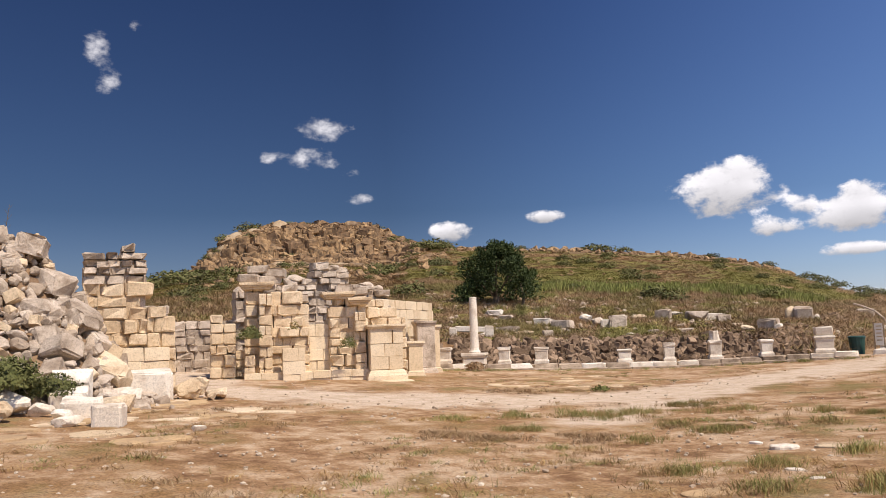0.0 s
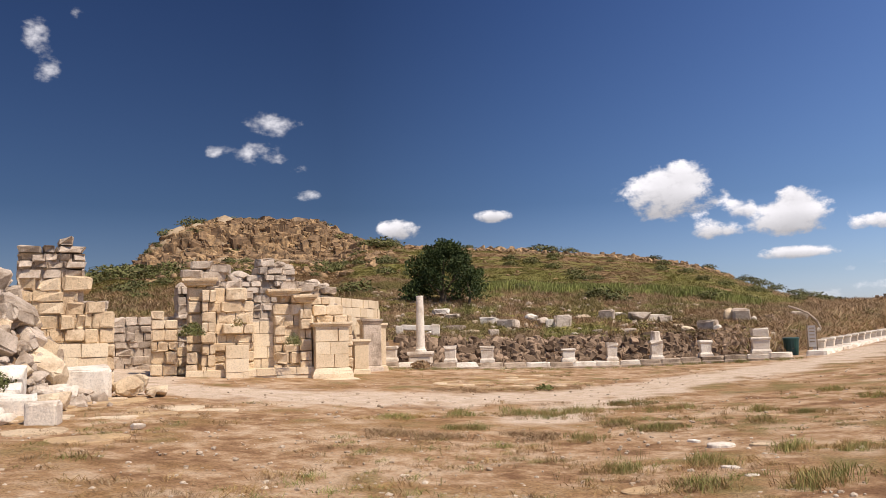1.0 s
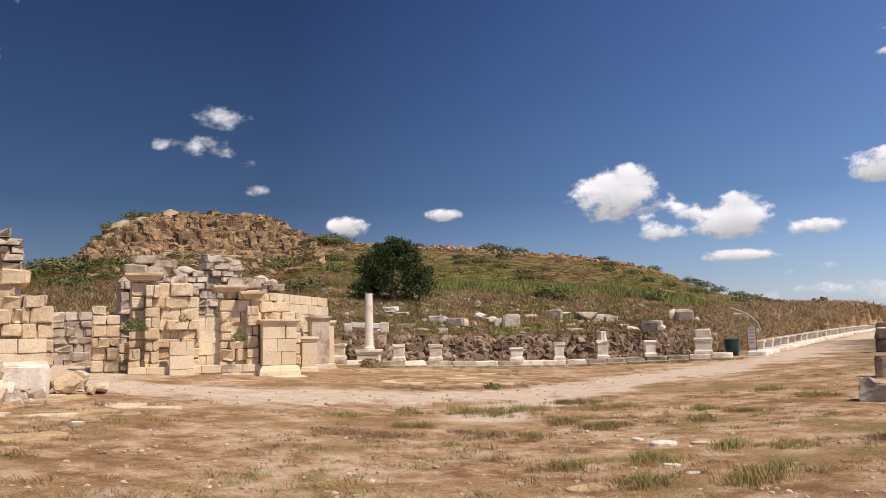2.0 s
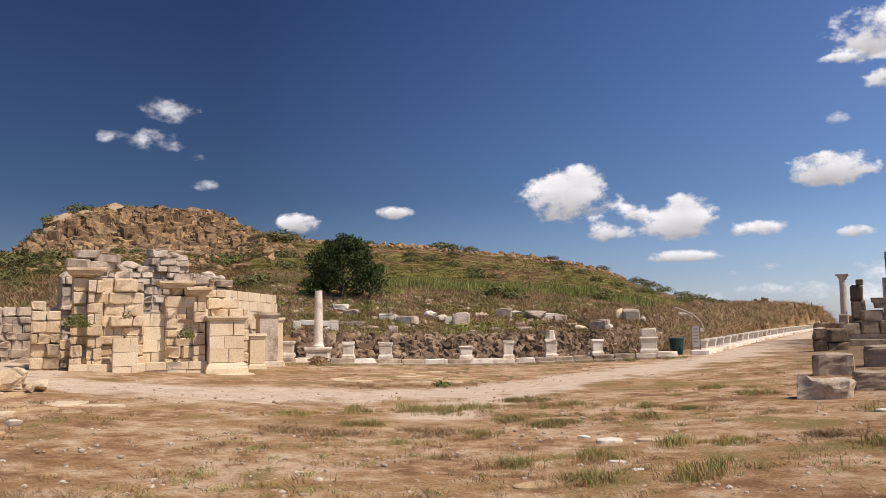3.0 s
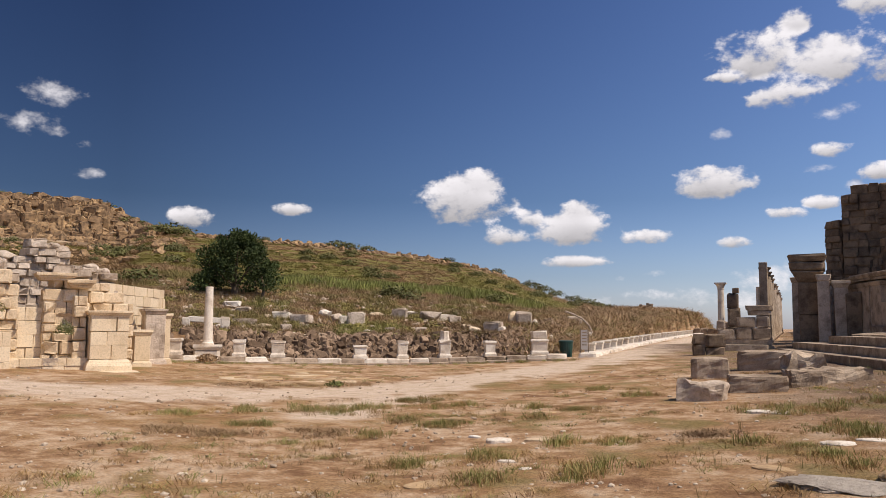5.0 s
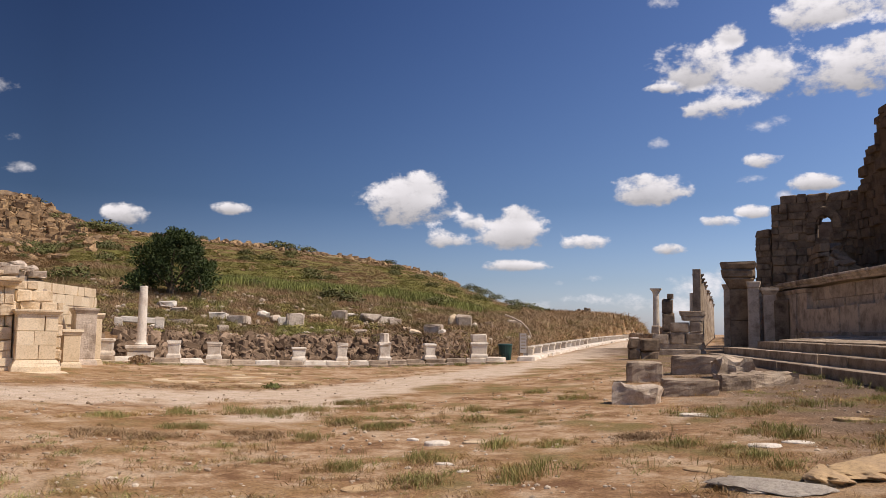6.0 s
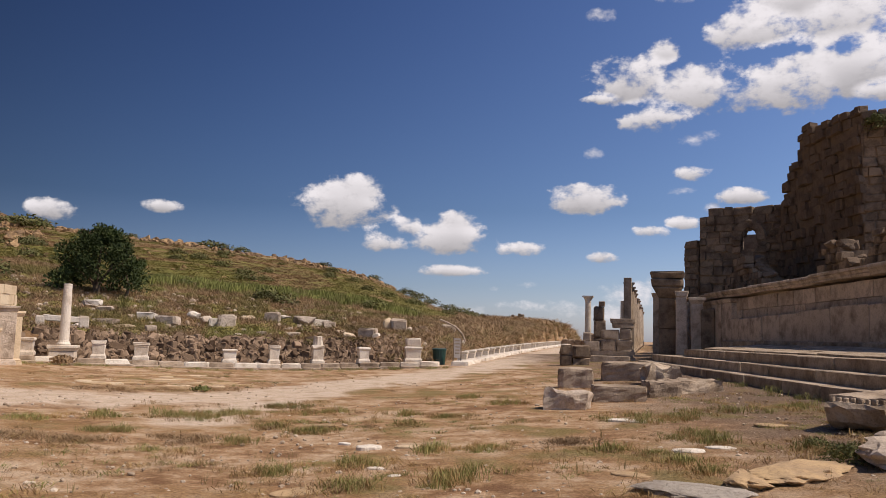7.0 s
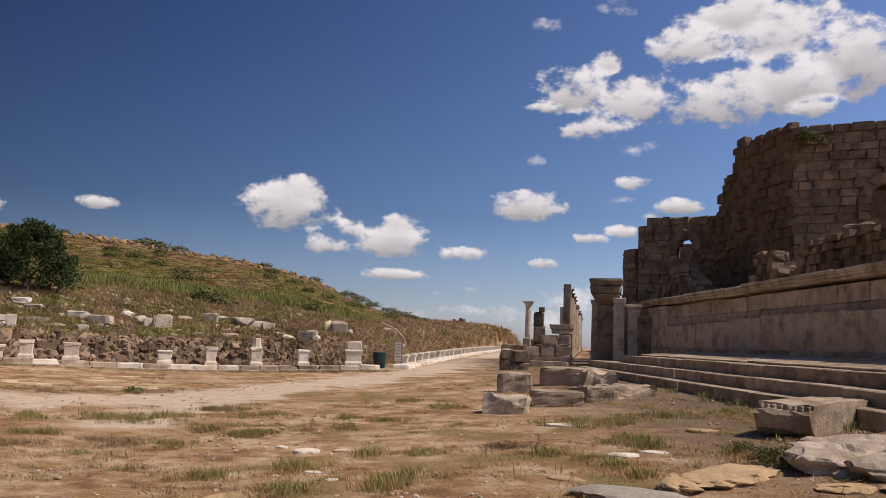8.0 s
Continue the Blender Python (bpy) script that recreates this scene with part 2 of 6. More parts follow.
YELLOWISH = leafy("yellow-green shrub", (0.25, 0.21, 0.055), (0.19, 0.165, 0.05), (0.30, 0.235, 0.08))
BARK = stone("bark", (0.16, 0.12, 0.085), (0.13, 0.10, 0.07), (0.08, 0.06, 0.045))

# ---- helpers for building ----
def mesh_of(bm, name="mesh"):
    me = bpy.data.meshes.new(name)
    bm.to_mesh(me)
    bm.free()
    return me


def part(name, bm, material, parent=None, label="", smooth=False):
    me = mesh_of(bm, name) if isinstance(bm, bmesh.types.BMesh) else bm
    if material is not None and not me.materials:
        me.materials.append(material)
    if smooth:
        me.polygons.foreach_set("use_smooth", [True] * len(me.polygons))
    ob = new(name, me)
    ob.parent = parent
    return tagged(ob, label)


def thing(name, x, y, z, turn=0.0, label="", category="", group="", kind=""):
    ob = new(name)
    ob.empty_display_size = 0.2
    ob.matrix_world = pose(x, y, z, 0, 0, turn)
    return tagged(ob, label, category, group, kind)


def smooth(a, b, v):
    u = np.clip((v - a) / (b - a), 0, 1)
    return u * u * (3 - 2 * u)


def box(bm, x0, x1, y0, y1, z0, z1):
    vs = [bm.verts.new((x, y, z)) for z in (z0, z1) for y in (y0, y1) for x in (x0, x1)]
    for q in ((0, 2, 3, 1), (4, 5, 7, 6), (0, 1, 5, 4), (2, 6, 7, 3), (0, 4, 6, 2), (1, 3, 7, 5)):
        bm.faces.new([vs[i] for i in q])
    return vs


def worn(bm, amount=0.02, bevel=0.03, rng=random):
    """Chips the edges and shifts the corners of a block."""
    bmesh.ops.bevel(bm, geom=list(bm.edges), offset=bevel, segments=1, affect="EDGES", clamp_overlap=True)
    for v in bm.verts:
        v.co += Vector((rng.uniform(-1, 1), rng.uniform(-1, 1), rng.uniform(-1, 1))) * amount
    return bm


def eroded_variants(count, seed, material, eat=0.12, amount=0.03):
    """Unit blocks with flat, slightly uneven faces, rounded arrises and broken corners."""
    rng, out = random.Random(seed), []
    for i in range(count):
        bm = bmesh.new()
        box(bm, -0.5, 0.5, -0.5, 0.5, -0.5, 0.5)
        bmesh.ops.subdivide_edges(bm, edges=list(bm.edges), cuts=2, use_grid_fill=True)
        skew = Matrix.Shear("XZ", 3, (rng.uniform(-1, 1) * amount, rng.uniform(-1, 1) * amount)) if amount > 0.02 else Matrix.Identity(3)
        broken = Vector((rng.choice((-1, 1)), rng.choice((-1, 1)), rng.choice((-1, 1)))) * 0.5
        for v in bm.verts:
            v.co = Vector([math.copysign(0.5 if abs(c) > 0.49 else rng.uniform(0.33, 0.42), c) for c in v.co])
            k = sum(abs(c) > 0.49 for c in v.co)
            near = (v.co - broken).length < 0.45
            v.co *= 1 - (rng.uniform(0.35, 1.0) * eat if k == 3 else rng.uniform(0.05, 0.55) * eat if k == 2 else rng.uniform(-0.12, 0.22) * eat)
            if near and i % 3 != 0:
                v.co -= broken * rng.uniform(0.5, 1.4) * eat
            v.co += Vector((rng.uniform(-1, 1), rng.uniform(-1, 1), rng.uniform(-1, 1))) * amount * 0.7
            v.co = skew @ v.co
        me = mesh_of(bm, "stone_block")
        me.materials.append(material)
        out.append(me)
    return out


def block_variants(count, amount, bevel, seed, material):
    """Unit blocks, 1 x 1 x 1, centred, each worn in its own way."""
    rng, out = random.Random(seed), []
    for i in range(count):
        bm = bmesh.new()
        box(bm, -0.5, 0.5, -0.5, 0.5, -0.5, 0.5)
        worn(bm, amount, bevel, rng)
        me = mesh_of(bm, "stone_block")
        me.materials.append(material)
        out.append(me)
    return out


def boulder_bm(rng, sub=2, rough=0.28, flat=0.75):
    bm = bmesh.new()
    bmesh.ops.create_icosphere(bm, subdivisions=sub, radius=0.5)
    off = Vector((rng.uniform(0, 90), rng.uniform(0, 90), rng.uniform(0, 90)))
    planes = [(Vector((rng.gauss(0, 1), rng.gauss(0, 1), rng.gauss(0, 1))).normalized(), rng.uniform(0.26, 0.4)) for _ in range(7)]
    for v in bm.verts:
        v.co *= 1 + rough * noise.noise(v.co * 2.2 + off) + 0.4 * rough * noise.noise(v.co * 6 + off)
        for n, d in planes:
            over = v.co.dot(n) - d
            if over > 0:
                v.co -= n * over * 0.9
        v.co.z *= flat
    return bm


def boulder_variants(count, seed, material, sub=2, rough=0.28, flat=0.8):
    rng = random.Random(seed)
    out = []
    for _ in range(count):
        me = mesh_of(boulder_bm(rng, sub, rough, flat), "boulder")
        me.materials.append(material)
        out.append(me)
    return out


def piece(name, me, parent, m):
    ob = bpy.data.objects.new(name, me)
    scene.collection.objects.link(ob)
    ob.parent = parent
    ob.matrix_basis = m
    return ob


def trs(x, y, z, sx, sy, sz, rx=0.0, ry=0.0, rz=0.0):
    return Matrix.LocRotScale((x, y, z), Euler((radians(rx), radians(ry), radians(rz))), (sx, sy, sz))


# ---- lie of the land ----
def lift(x, y):
    """The forecourt is a shallow dish: the ground rises gently to both sides."""
    r = np.hypot(x, y)
    az = np.clip(np.degrees(np.arctan2(-x, y)), -25, 95)
    d = 0.06 * (np.sqrt((az - 36) ** 2 + 64) - 8)
    back = smooth(-30, 0, y + 0.15 * np.abs(x))
    return 60 * np.tanh(r / 60) * np.tan(np.radians(d)) * back


# foot of the earth bank: behind the ruin, along the kerb, along the street
BANK = [(-60, -30), (-40, 0), (-32.5, 11), (-31.0, 19.0), (-28.9, 24.6), (-25.4, 29.4), (-21.3, 34.0), (-17.2, 37.4), (-18.0, 42.0), (-20.2, 52), (-27.6, 92), (-38.5, 148), (-70, 300)]
CREST_AZ = [-40, 0, 14, 20.7, 23.4, 25.9, 27.8, 30, 33.7, 41.4, 47.4, 51.9, 53.9, 55.5, 60.7, 63.8, 65.4, 67.6, 70.4, 78, 90, 120]
CREST_EL = [0.8, 0.9, 1.05, 1.3, 2.0, 2.95, 3.75, 4.4, 5.0, 5.8, 6.1, 6.5, 7.2, 7.9, 8.0, 7.6, 6.9, 4.9, 3.8, 3.0, 2.2, 1.0]
CREST_R = 140.0


def bank_distance(x, y):
    """Distance beyond the foot of the bank; negative on the forecourt."""
    best = np.full(np.shape(x), 1e9)
    side = np.zeros(np.shape(x))
    for (ax, ay), (bx, by) in zip(BANK, BANK[1:]):
        dx, dy = bx - ax, by - ay
        t = np.clip(((x - ax) * dx + (y - ay) * dy) / (dx * dx + dy * dy), 0, 1)
        d = np.hypot(x - ax - t * dx, y - ay - t * dy)
        s = np.sign(dx * (y - ay) - dy * (x - ax))
        near = d < best
        best, side = np.where(near, d, best), np.where(near, s, side)
    return best * side


def land(x, y):
    """Height of the ground, without its small bumps."""
    x, y = np.asarray(x, float), np.asarray(y, float)
    r, az = np.hypot(x, y), np.degrees(np.arctan2(-x, y))
    base = lift(x, y)
    d = bank_distance(x, y)
    bank = base + 1.15 * smooth(0.0, 2.6, d) + 0.055 * np.clip(d - 2.0, 0, 14)
    crest = 1.75 + CREST_R * np.tan(np.radians(np.interp(az, CREST_AZ, CREST_EL)))
    u = np.clip((r - 44) / (CREST_R - 44), 0, 1)
    crag = smooth(51.5, 54.5, az) * (1 - smooth(66, 69, az))
    gentle = u ** 1.05
    steep = np.where(u < 0.88, 0.60 * u / 0.88, 0.60 + 0.40 * smooth(0.88, 0.955, u))
    shape = gentle * (1 - crag) + steep * crag
    hill = bank + np.clip(crest - bank, 0, None) * shape
    top = np.where(d > 0, hill, base)
    fall = smooth(CREST_R, CREST_R + 260, r)
    return np.where(r > CREST_R, top * (1 - 0.75 * fall) , top)


class Lookup:
    """A function of the plan, sampled once on rings and read between the samples."""

    def __init__(self, f):
        az, r = np.meshgrid(np.arange(-180, 180.5, 0.5), 1.015 ** np.arange(0, 356))
        self.values = np.asarray(f(-np.sin(np.radians(az)) * r, np.cos(np.radians(az)) * r)).tolist()

    def __call__(self, x, y):
        i = min(max(math.log(max(math.hypot(x, y), 1.0)) / math.log(1.015), 0.0), 353.9)
        j = min((math.degrees(math.atan2(-x, y)) + 180) / 0.5, 719.0)
        a, b = int(i), int(j)
        u, v = i - a, j - b
        g = self.values
        return (g[a][b] * (1 - v) + g[a][b + 1] * v) * (1 - u) + (g[a + 1][b] * (1 - v) + g[a + 1][b + 1] * v) * u


gz = Lookup(land)


bank_at = Lookup(bank_distance)


# wheel-worn tracks of pale sand across the forecourt
TRACKS = [([(-33, 12.5), (-21.5, 9.0), (-18.2, 10.6), (-15.2, 13.2), (-13.6, 16.8), (-13.2, 21.5), (-12.9, 28), (-12.8, 36), (-14.8, 50), (-22, 90), (-34, 148)], 2.0),
          ([(-10.2, 12.5), (-11.6, 17), (-12.6, 25)], 0.9)]


def track_distance(x, y):
    best = np.full(np.shape(x), 1e9)
    for pts, half in TRACKS:
        for (ax, ay), (bx, by) in zip(pts, pts[1:]):
            dx, dy = bx - ax, by - ay
            t = np.clip(((x - ax) * dx + (y - ay) * dy) / (dx * dx + dy * dy), 0, 1)
            best = np.minimum(best, np.hypot(x - ax - t * dx, y - ay - t * dy) / half)
    return best


track_at = Lookup(track_distance)


def fractal(pts, scale, octaves=4):
    return np.array([noise.fractal(Vector(p) * scale, 1.0, 2.0, octaves) for p in pts])


def ground_material():
    m, N, L, b = mat("dry ground")
    at = N.new("ShaderNodeVertexColor")
    at.layer_name = "cover"
    sep = N.new("ShaderNodeSeparateColor")
    L.new(at.outputs[0], sep.inputs[0])
    at2 = N.new("ShaderNodeVertexColor")
    at2.layer_name = "hillside"
    sep2 = N.new("ShaderNodeSeparateColor")
    L.new(at2.outputs[0], sep2.inputs[0])
    n_big = position_noise(N, L, 0.55, 6, 0.65)
    n_mid = position_noise(N, L, 2.2, 8, 0.72)
    n_fine = position_noise(N, L, 26.0, 6, 0.75)
    dirt = ramp_node(N, [(0.39, (0.221, 0.120, 0.060)), (0.46, (0.350, 0.209, 0.107)), (0.515, (0.451, 0.297, 0.170)), (0.58, (0.552, 0.404, 0.262))])
    add = N.new("ShaderNodeMath")
    add.operation = "MULTIPLY_ADD"
    L.new(n_mid.outputs[0], add.inputs[0])
    add.inputs[1].default_value = 0.5
    half = N.new("ShaderNodeMath")
    half.operation = "MULTIPLY"
    L.new(n_big.outputs[0], half.inputs[0])
    half.inputs[1].default_value = 0.5
    L.new(half.outputs[0], add.inputs[2])
    L.new(add.outputs[0], dirt.inputs[0])
    sand = ramp_node(N, [(0.34, (0.480, 0.357, 0.237)), (0.5, (0.595, 0.463, 0.333)), (0.62, (0.653, 0.523, 0.392))])
    L.new(n_mid.outputs[0], sand.inputs[0])
    straw = ramp_node(N, [(0.3, (0.17, 0.09, 0.04)), (0.6, (0.36, 0.215, 0.09))])
    L.new(n_fine.outputs[0], straw.inputs[0])
    grass = ramp_node(N, [(0.3, (0.10, 0.10, 0.03)), (0.6, (0.20, 0.17, 0.06))])
    L.new(n_fine.outputs[0], grass.inputs[0])
    c = mixc(N, L, sep.outputs[0], dirt.outputs[0], sand.outputs[0])
    grit = ramp_node(N, [(0.34, (0.088, 0.058, 0.037)), (0.5, (0.180, 0.123, 0.081)), (0.66, (0.290, 0.212, 0.149))])
    L.new(n_fine.outputs[0], grit.inputs[0])
    c = mixc(N, L, at.outputs[1], c, grit.outputs[0])
    c = mixc(N, L, sep.outputs[2], c, straw.outputs[0])
    c = mixc(N, L, sep.outputs[1], c, grass.outputs[0])
    # hillside: rusty scrub, green turf, bare crag
    n_h = position_noise(N, L, 0.16, 7, 0.7)
    rust = ramp_node(N, [(0.36, (0.16, 0.092, 0.048)), (0.5, (0.27, 0.165, 0.083)), (0.64, (0.36, 0.25, 0.135))])
    L.new(n_mid.outputs[0], rust.inputs[0])
    turf = ramp_node(N, [(0.36, (0.105, 0.105, 0.028)), (0.5, (0.175, 0.16, 0.043)), (0.64, (0.26, 0.215, 0.07))])
    L.new(n_mid.outputs[0], turf.inputs[0])
    crag = ramp_node(N, [(0.36, (0.12, 0.08, 0.05)), (0.46, (0.24, 0.165, 0.10)), (0.56, (0.38, 0.275, 0.165)), (0.7, (0.46, 0.37, 0.25))])
    L.new(n_h.outputs[0], crag.inputs[0])
    c = mixc(N, L, sep2.outputs[0], c, rust.outputs[0])
    c = mixc(N, L, sep2.outputs[1], c, turf.outputs[0])
    c = mixc(N, L, sep2.outputs[2], c, crag.outputs[0])
    speck = ramp_node(N, [(0.3, (0.42, 0.40, 0.38)), (0.5, (0.98, 0.98, 0.98)), (0.7, (1.28, 1.26, 1.22))])
    L.new(n_fine.outputs[0], speck.inputs[0])
    c = mixc(N, L, 0.8, c, speck.outputs[0], "MULTIPLY")
    L.new(c, b.inputs["Base Color"])
    b.inputs["Roughness"].default_value = 0.95
    b.inputs["Specular IOR Level"].default_value = 0.1
    bp = N.new("ShaderNodeBump")
    bp.inputs["Strength"].default_value, bp.inputs["Distance"].default_value = 0.7, 0.05
    L.new(n_fine.outputs[0], bp.inputs["Height"])
    L.new(bp.outputs[0], b.inputs["Normal"])
    return m


def cover_masks(x, y, n1, n2):
    """Track, green and straw covers of the forecourt."""
    t = track_distance(x, y)
    track = 1 - smooth(0.5, 1.2, t + 0.6 * n1)
    track = track * (np.hypot(x, y) < 125)
    straw = smooth(0.0, 0.35, 0.6 * n2 + 0.75 * n1) * (1 - track) * 0.62
    green = smooth(0.3, 0.55, n1 * 0.7 + n2 * 0.3 + 0.10 * (np.degrees(np.arctan2(-x, y)) < 32)) * (1 - track) * 0.6
    return track, green, straw


def build_ground():
    az = np.concatenate([np.arange(-28, 98, 0.3), np.arange(98, 332, 4.0)])
    r = [0.0]
    while r[-1] < 4:
        r.append(r[-1] + 0.4)
    while r[-1] < 118:
        r.append(r[-1] * 1.0165)
    while r[-1] < 143:
        r.append(r[-1] + 0.55)
    while r[-1] < 3800:
        r.append(r[-1] * 1.12)
    r = np.array(r[1:])
    A, R = np.meshgrid(np.radians(az), r)
    X, Y = -np.sin(A) * R, np.cos(A) * R
    Z = land(X, Y)
    flat = np.stack([X.ravel(), Y.ravel(), Z.ravel() * 0], 1)
    d = bank_distance(X, Y).ravel()
    rr, azd = R.ravel(), np.degrees(A).ravel()
    near = rr < 160
    n_lo, n_hi = np.zeros(len(flat)), np.zeros(len(flat))
    n_lo[near] = fractal(flat[near], 0.16, 4)
    n_hi[near] = fractal(flat[near] + [31, 7, 0], 0.75, 4)
    z = Z.ravel().copy()
    court = d < 0
    z += np.where(court & (rr < 60), 0.035 * n_lo + 0.02 * n_hi, 0)
    z += np.where((d > 0) & (rr < 150), 0.10 * n_hi * smooth(0, 3, d) * (1 - smooth(46, 62, rr)) + 0.08 * n_lo * smooth(6, 40, d), 0)
    crag = smooth(51.5, 55, azd) * (1 - smooth(66, 69.5, azd)) * smooth(112, 124, rr) * (1 - smooth(150, 170, rr))
    ridge = 0.45 * smooth(124, 134, rr) * (1 - smooth(146, 160, rr)) * smooth(25, 30, azd)
    n_c = np.zeros(len(flat))
    far = (rr > 105) & (rr < 165)
    n_c[far] = fractal(np.stack([X.ravel()[far], Y.ravel()[far], z[far] * 1.5], 1), 0.3, 6)
    z += (1.1 * crag + 0.6 * ridge) * n_c
    track, green, straw = cover_masks(flat[:, 0], flat[:, 1], n_hi, n_lo)
    court_soft = 1 - smooth(-0.7, 0.2, d)
    gravel = smooth(1.5, 6.0, flat[:, 0] * 0.934 + flat[:, 1] * 0.357 + 1.6 * n_hi) * (rr < 60)
    cover = np.stack([track * court_soft, green * court_soft, straw * court_soft * (1 - 0.6 * gravel), gravel * court_soft], 1)
    onhill = smooth(-0.7, 0.2, d)
    g = smooth(-0.12, 0.22, n_lo + 0.25 * smooth(60, 80, rr) * (1 - smooth(100, 125, rr)) + 0.1 * (azd < 46)) * smooth(54, 66, rr) * (1 - crag)
    g = g * (1 - 0.55 * smooth(50, 56, azd)) * smooth(18, 26, azd)
    c = np.clip(smooth(0.0, 0.5, crag + 0.8 * n_c * (crag > 0.02)) * (crag > 0.02) + ridge * 1.6 * (n_c > 0.0), 0, 1)
    side = np.stack([onhill, onhill * g, onhill * c, np.ones(len(z))], 1)
    na, nr = len(az), len(r)
    verts = np.stack([X.ravel(), Y.ravel(), z], 1)
    centre = len(verts)
    verts = np.vstack([verts, [0, 0, gz(0, 0.01)]])
    i, j = np.meshgrid(np.arange(nr - 1), np.arange(na), indexing="ij")
    j2 = (j + 1) % na
    quads = np.stack([i * na + j, (i + 1) * na + j, (i + 1) * na + j2, i * na + j2], -1).reshape(-1, 4)
    fan = [(centre, k, (k + 1) % na) for k in range(na)]
    me = bpy.data.meshes.new("ground")
    me.from_pydata(verts.tolist(), [], quads.tolist() + fan)
    for name, data in (("cover", cover), ("hillside", side)):
        layer = me.color_attributes.new(name, "FLOAT_COLOR", "POINT")
        layer.data.foreach_set("color", np.vstack([data, data[:1]]).astype(np.float32).ravel())
    me.polygons.foreach_set("use_smooth", [True] * len(me.polygons))
    me.materials.append(ground_material())
    me.update()
    ob = new("ground", me)
    return tagged(ob, "dry sandy ground with tracks, straw and a scrubby hill", "ground", kind="structure")


build_ground()

# ---- masonry ----
CREAM_BLOCKS = eroded_variants(16, 1, CREAM, 0.22, 0.05)
CLEAN_BLOCKS = block_variants(6, 0.010, 0.02, 2, CLEAN)
GREY_BLOCKS = eroded_variants(16, 3, GREY, 0.26, 0.07)
WHITE_BLOCKS = eroded_variants(8, 4, WHITE, 0.16, 0.04)
TOWER_BLOCKS = eroded_variants(14, 5, TOWER, 0.2, 0.05)
STEP_BLOCKS = block_variants(8, 0.016, 0.03, 6, STEP)
MARBLE_BLOCKS = block_variants(8, 0.014, 0.025, 36, MARBLE)
BROKEN_BLOCKS = eroded_variants(8, 16, STEP, 0.15, 0.04)
GREY_BOULDERS = boulder_variants(10, 7, GREY, 3, 0.4)
CREAM_BOULDERS = boulder_variants(8, 8, CREAM, 3, 0.4)
WHITE_BOULDERS = boulder_variants(8, 9, WHITE, 3, 0.4)
BROWN_BOULDERS = boulder_variants(6, 10, BROWN, 2, 0.4)


def courses(owner, length, depth, tops, variants, seed, course=(0.28, 0.42), width=(0.4, 0.85), y0=0.0, z0=0.0, x0=0.0, rough=0.03, skip=0.0, name="stone_block", core=None):
    """Lays courses of single blocks along x, out to tops [(x, height), ...]; the face is at y = y0, the wall goes back to y0 + depth."""
    rng = random.Random(seed)
    xs, hs = [t[0] for t in tops], [t[1] for t in tops]
    z = z0
    while z < max(hs) - 0.06:
        h = rng.uniform(*course)
        x = x0 - rng.uniform(0, 0.25)
        while x < x0 + length - 0.04:
            w = rng.uniform(*width)
            a, b = max(x, x0), min(x + w, x0 + length)
            if x0 + length - b < 0.18:
                b = x0 + length
            mid = (a + b) / 2
            top = np.interp(mid - x0, xs, hs) + rng.uniform(-0.08, 0.08)
            if b - a > 0.08 and z + h * 0.6 < top and rng.random() >= skip:
                out = rng.uniform(-rough, rough) + (rng.uniform(0.08, 0.2) if rough > 0.045 and rng.random() < 0.12 else 0)
                piece(name, rng.choice(variants), owner,
                      trs(mid, y0 + depth / 2 + out, z + h / 2, b - a - 0.008, depth + rng.uniform(0, rough), h - 0.006, rng.uniform(-0.6, 0.6), rng.uniform(-0.8, 0.8), rng.uniform(-1, 1)))
            x += w
        z += h
    if core is not None:
        bm = bmesh.new()
        n = max(2, int(length / 0.3))
        for i in range(n):
            a, b = x0 + length * i / n, x0 + length * (i + 1) / n
            top = float(np.interp((a + b) / 2 - x0, xs, hs)) - 0.35
            if top > 0.1:
                box(bm, a + 0.03, b + (0.0 if i < n - 1 else -0.03), y0 + 0.09, y0 + depth - 0.07, min(z0, 0) - 0.3, top)
        tagged(part("core", bm, core, owner, "rubble core of the wall"), kind="stuff")


def frame_along(name, a, b, label, category, group="", kind=""):
    """A thing whose x runs from a to b on the ground, and whose -y side faces the camera."""
    turn = math.degrees(math.atan2(b[1] - a[1], b[0] - a[0]))
    return thing(name, a[0], a[1], min(gz(*a), gz(*b)) - 0.05, turn, label, category, group, kind), math.hypot(b[0] - a[0], b[1] - a[1])


def moulding(bm, w, d, layers, x=0.0, y=0.0):
    """Stacked square slabs: (z0, z1, overhang at the foot, overhang at the head)."""
    for z0, z1, o0, o1 in layers:
        v = box(bm, x - w / 2, x + w / 2, y - d / 2, y + d / 2, z0, z1)
        for k, q in enumerate(v):
            o = o0 if k < 4 else o1
            q.co.x += math.copysign(o, q.co.x - x)
            q.co.y += math.copysign(o, q.co.y - y)


# ---- gate ruin on the forecourt's far side ----
RUIN_A, RUIN_B = (-25.5, 11.1), (-22.75, 17.0)


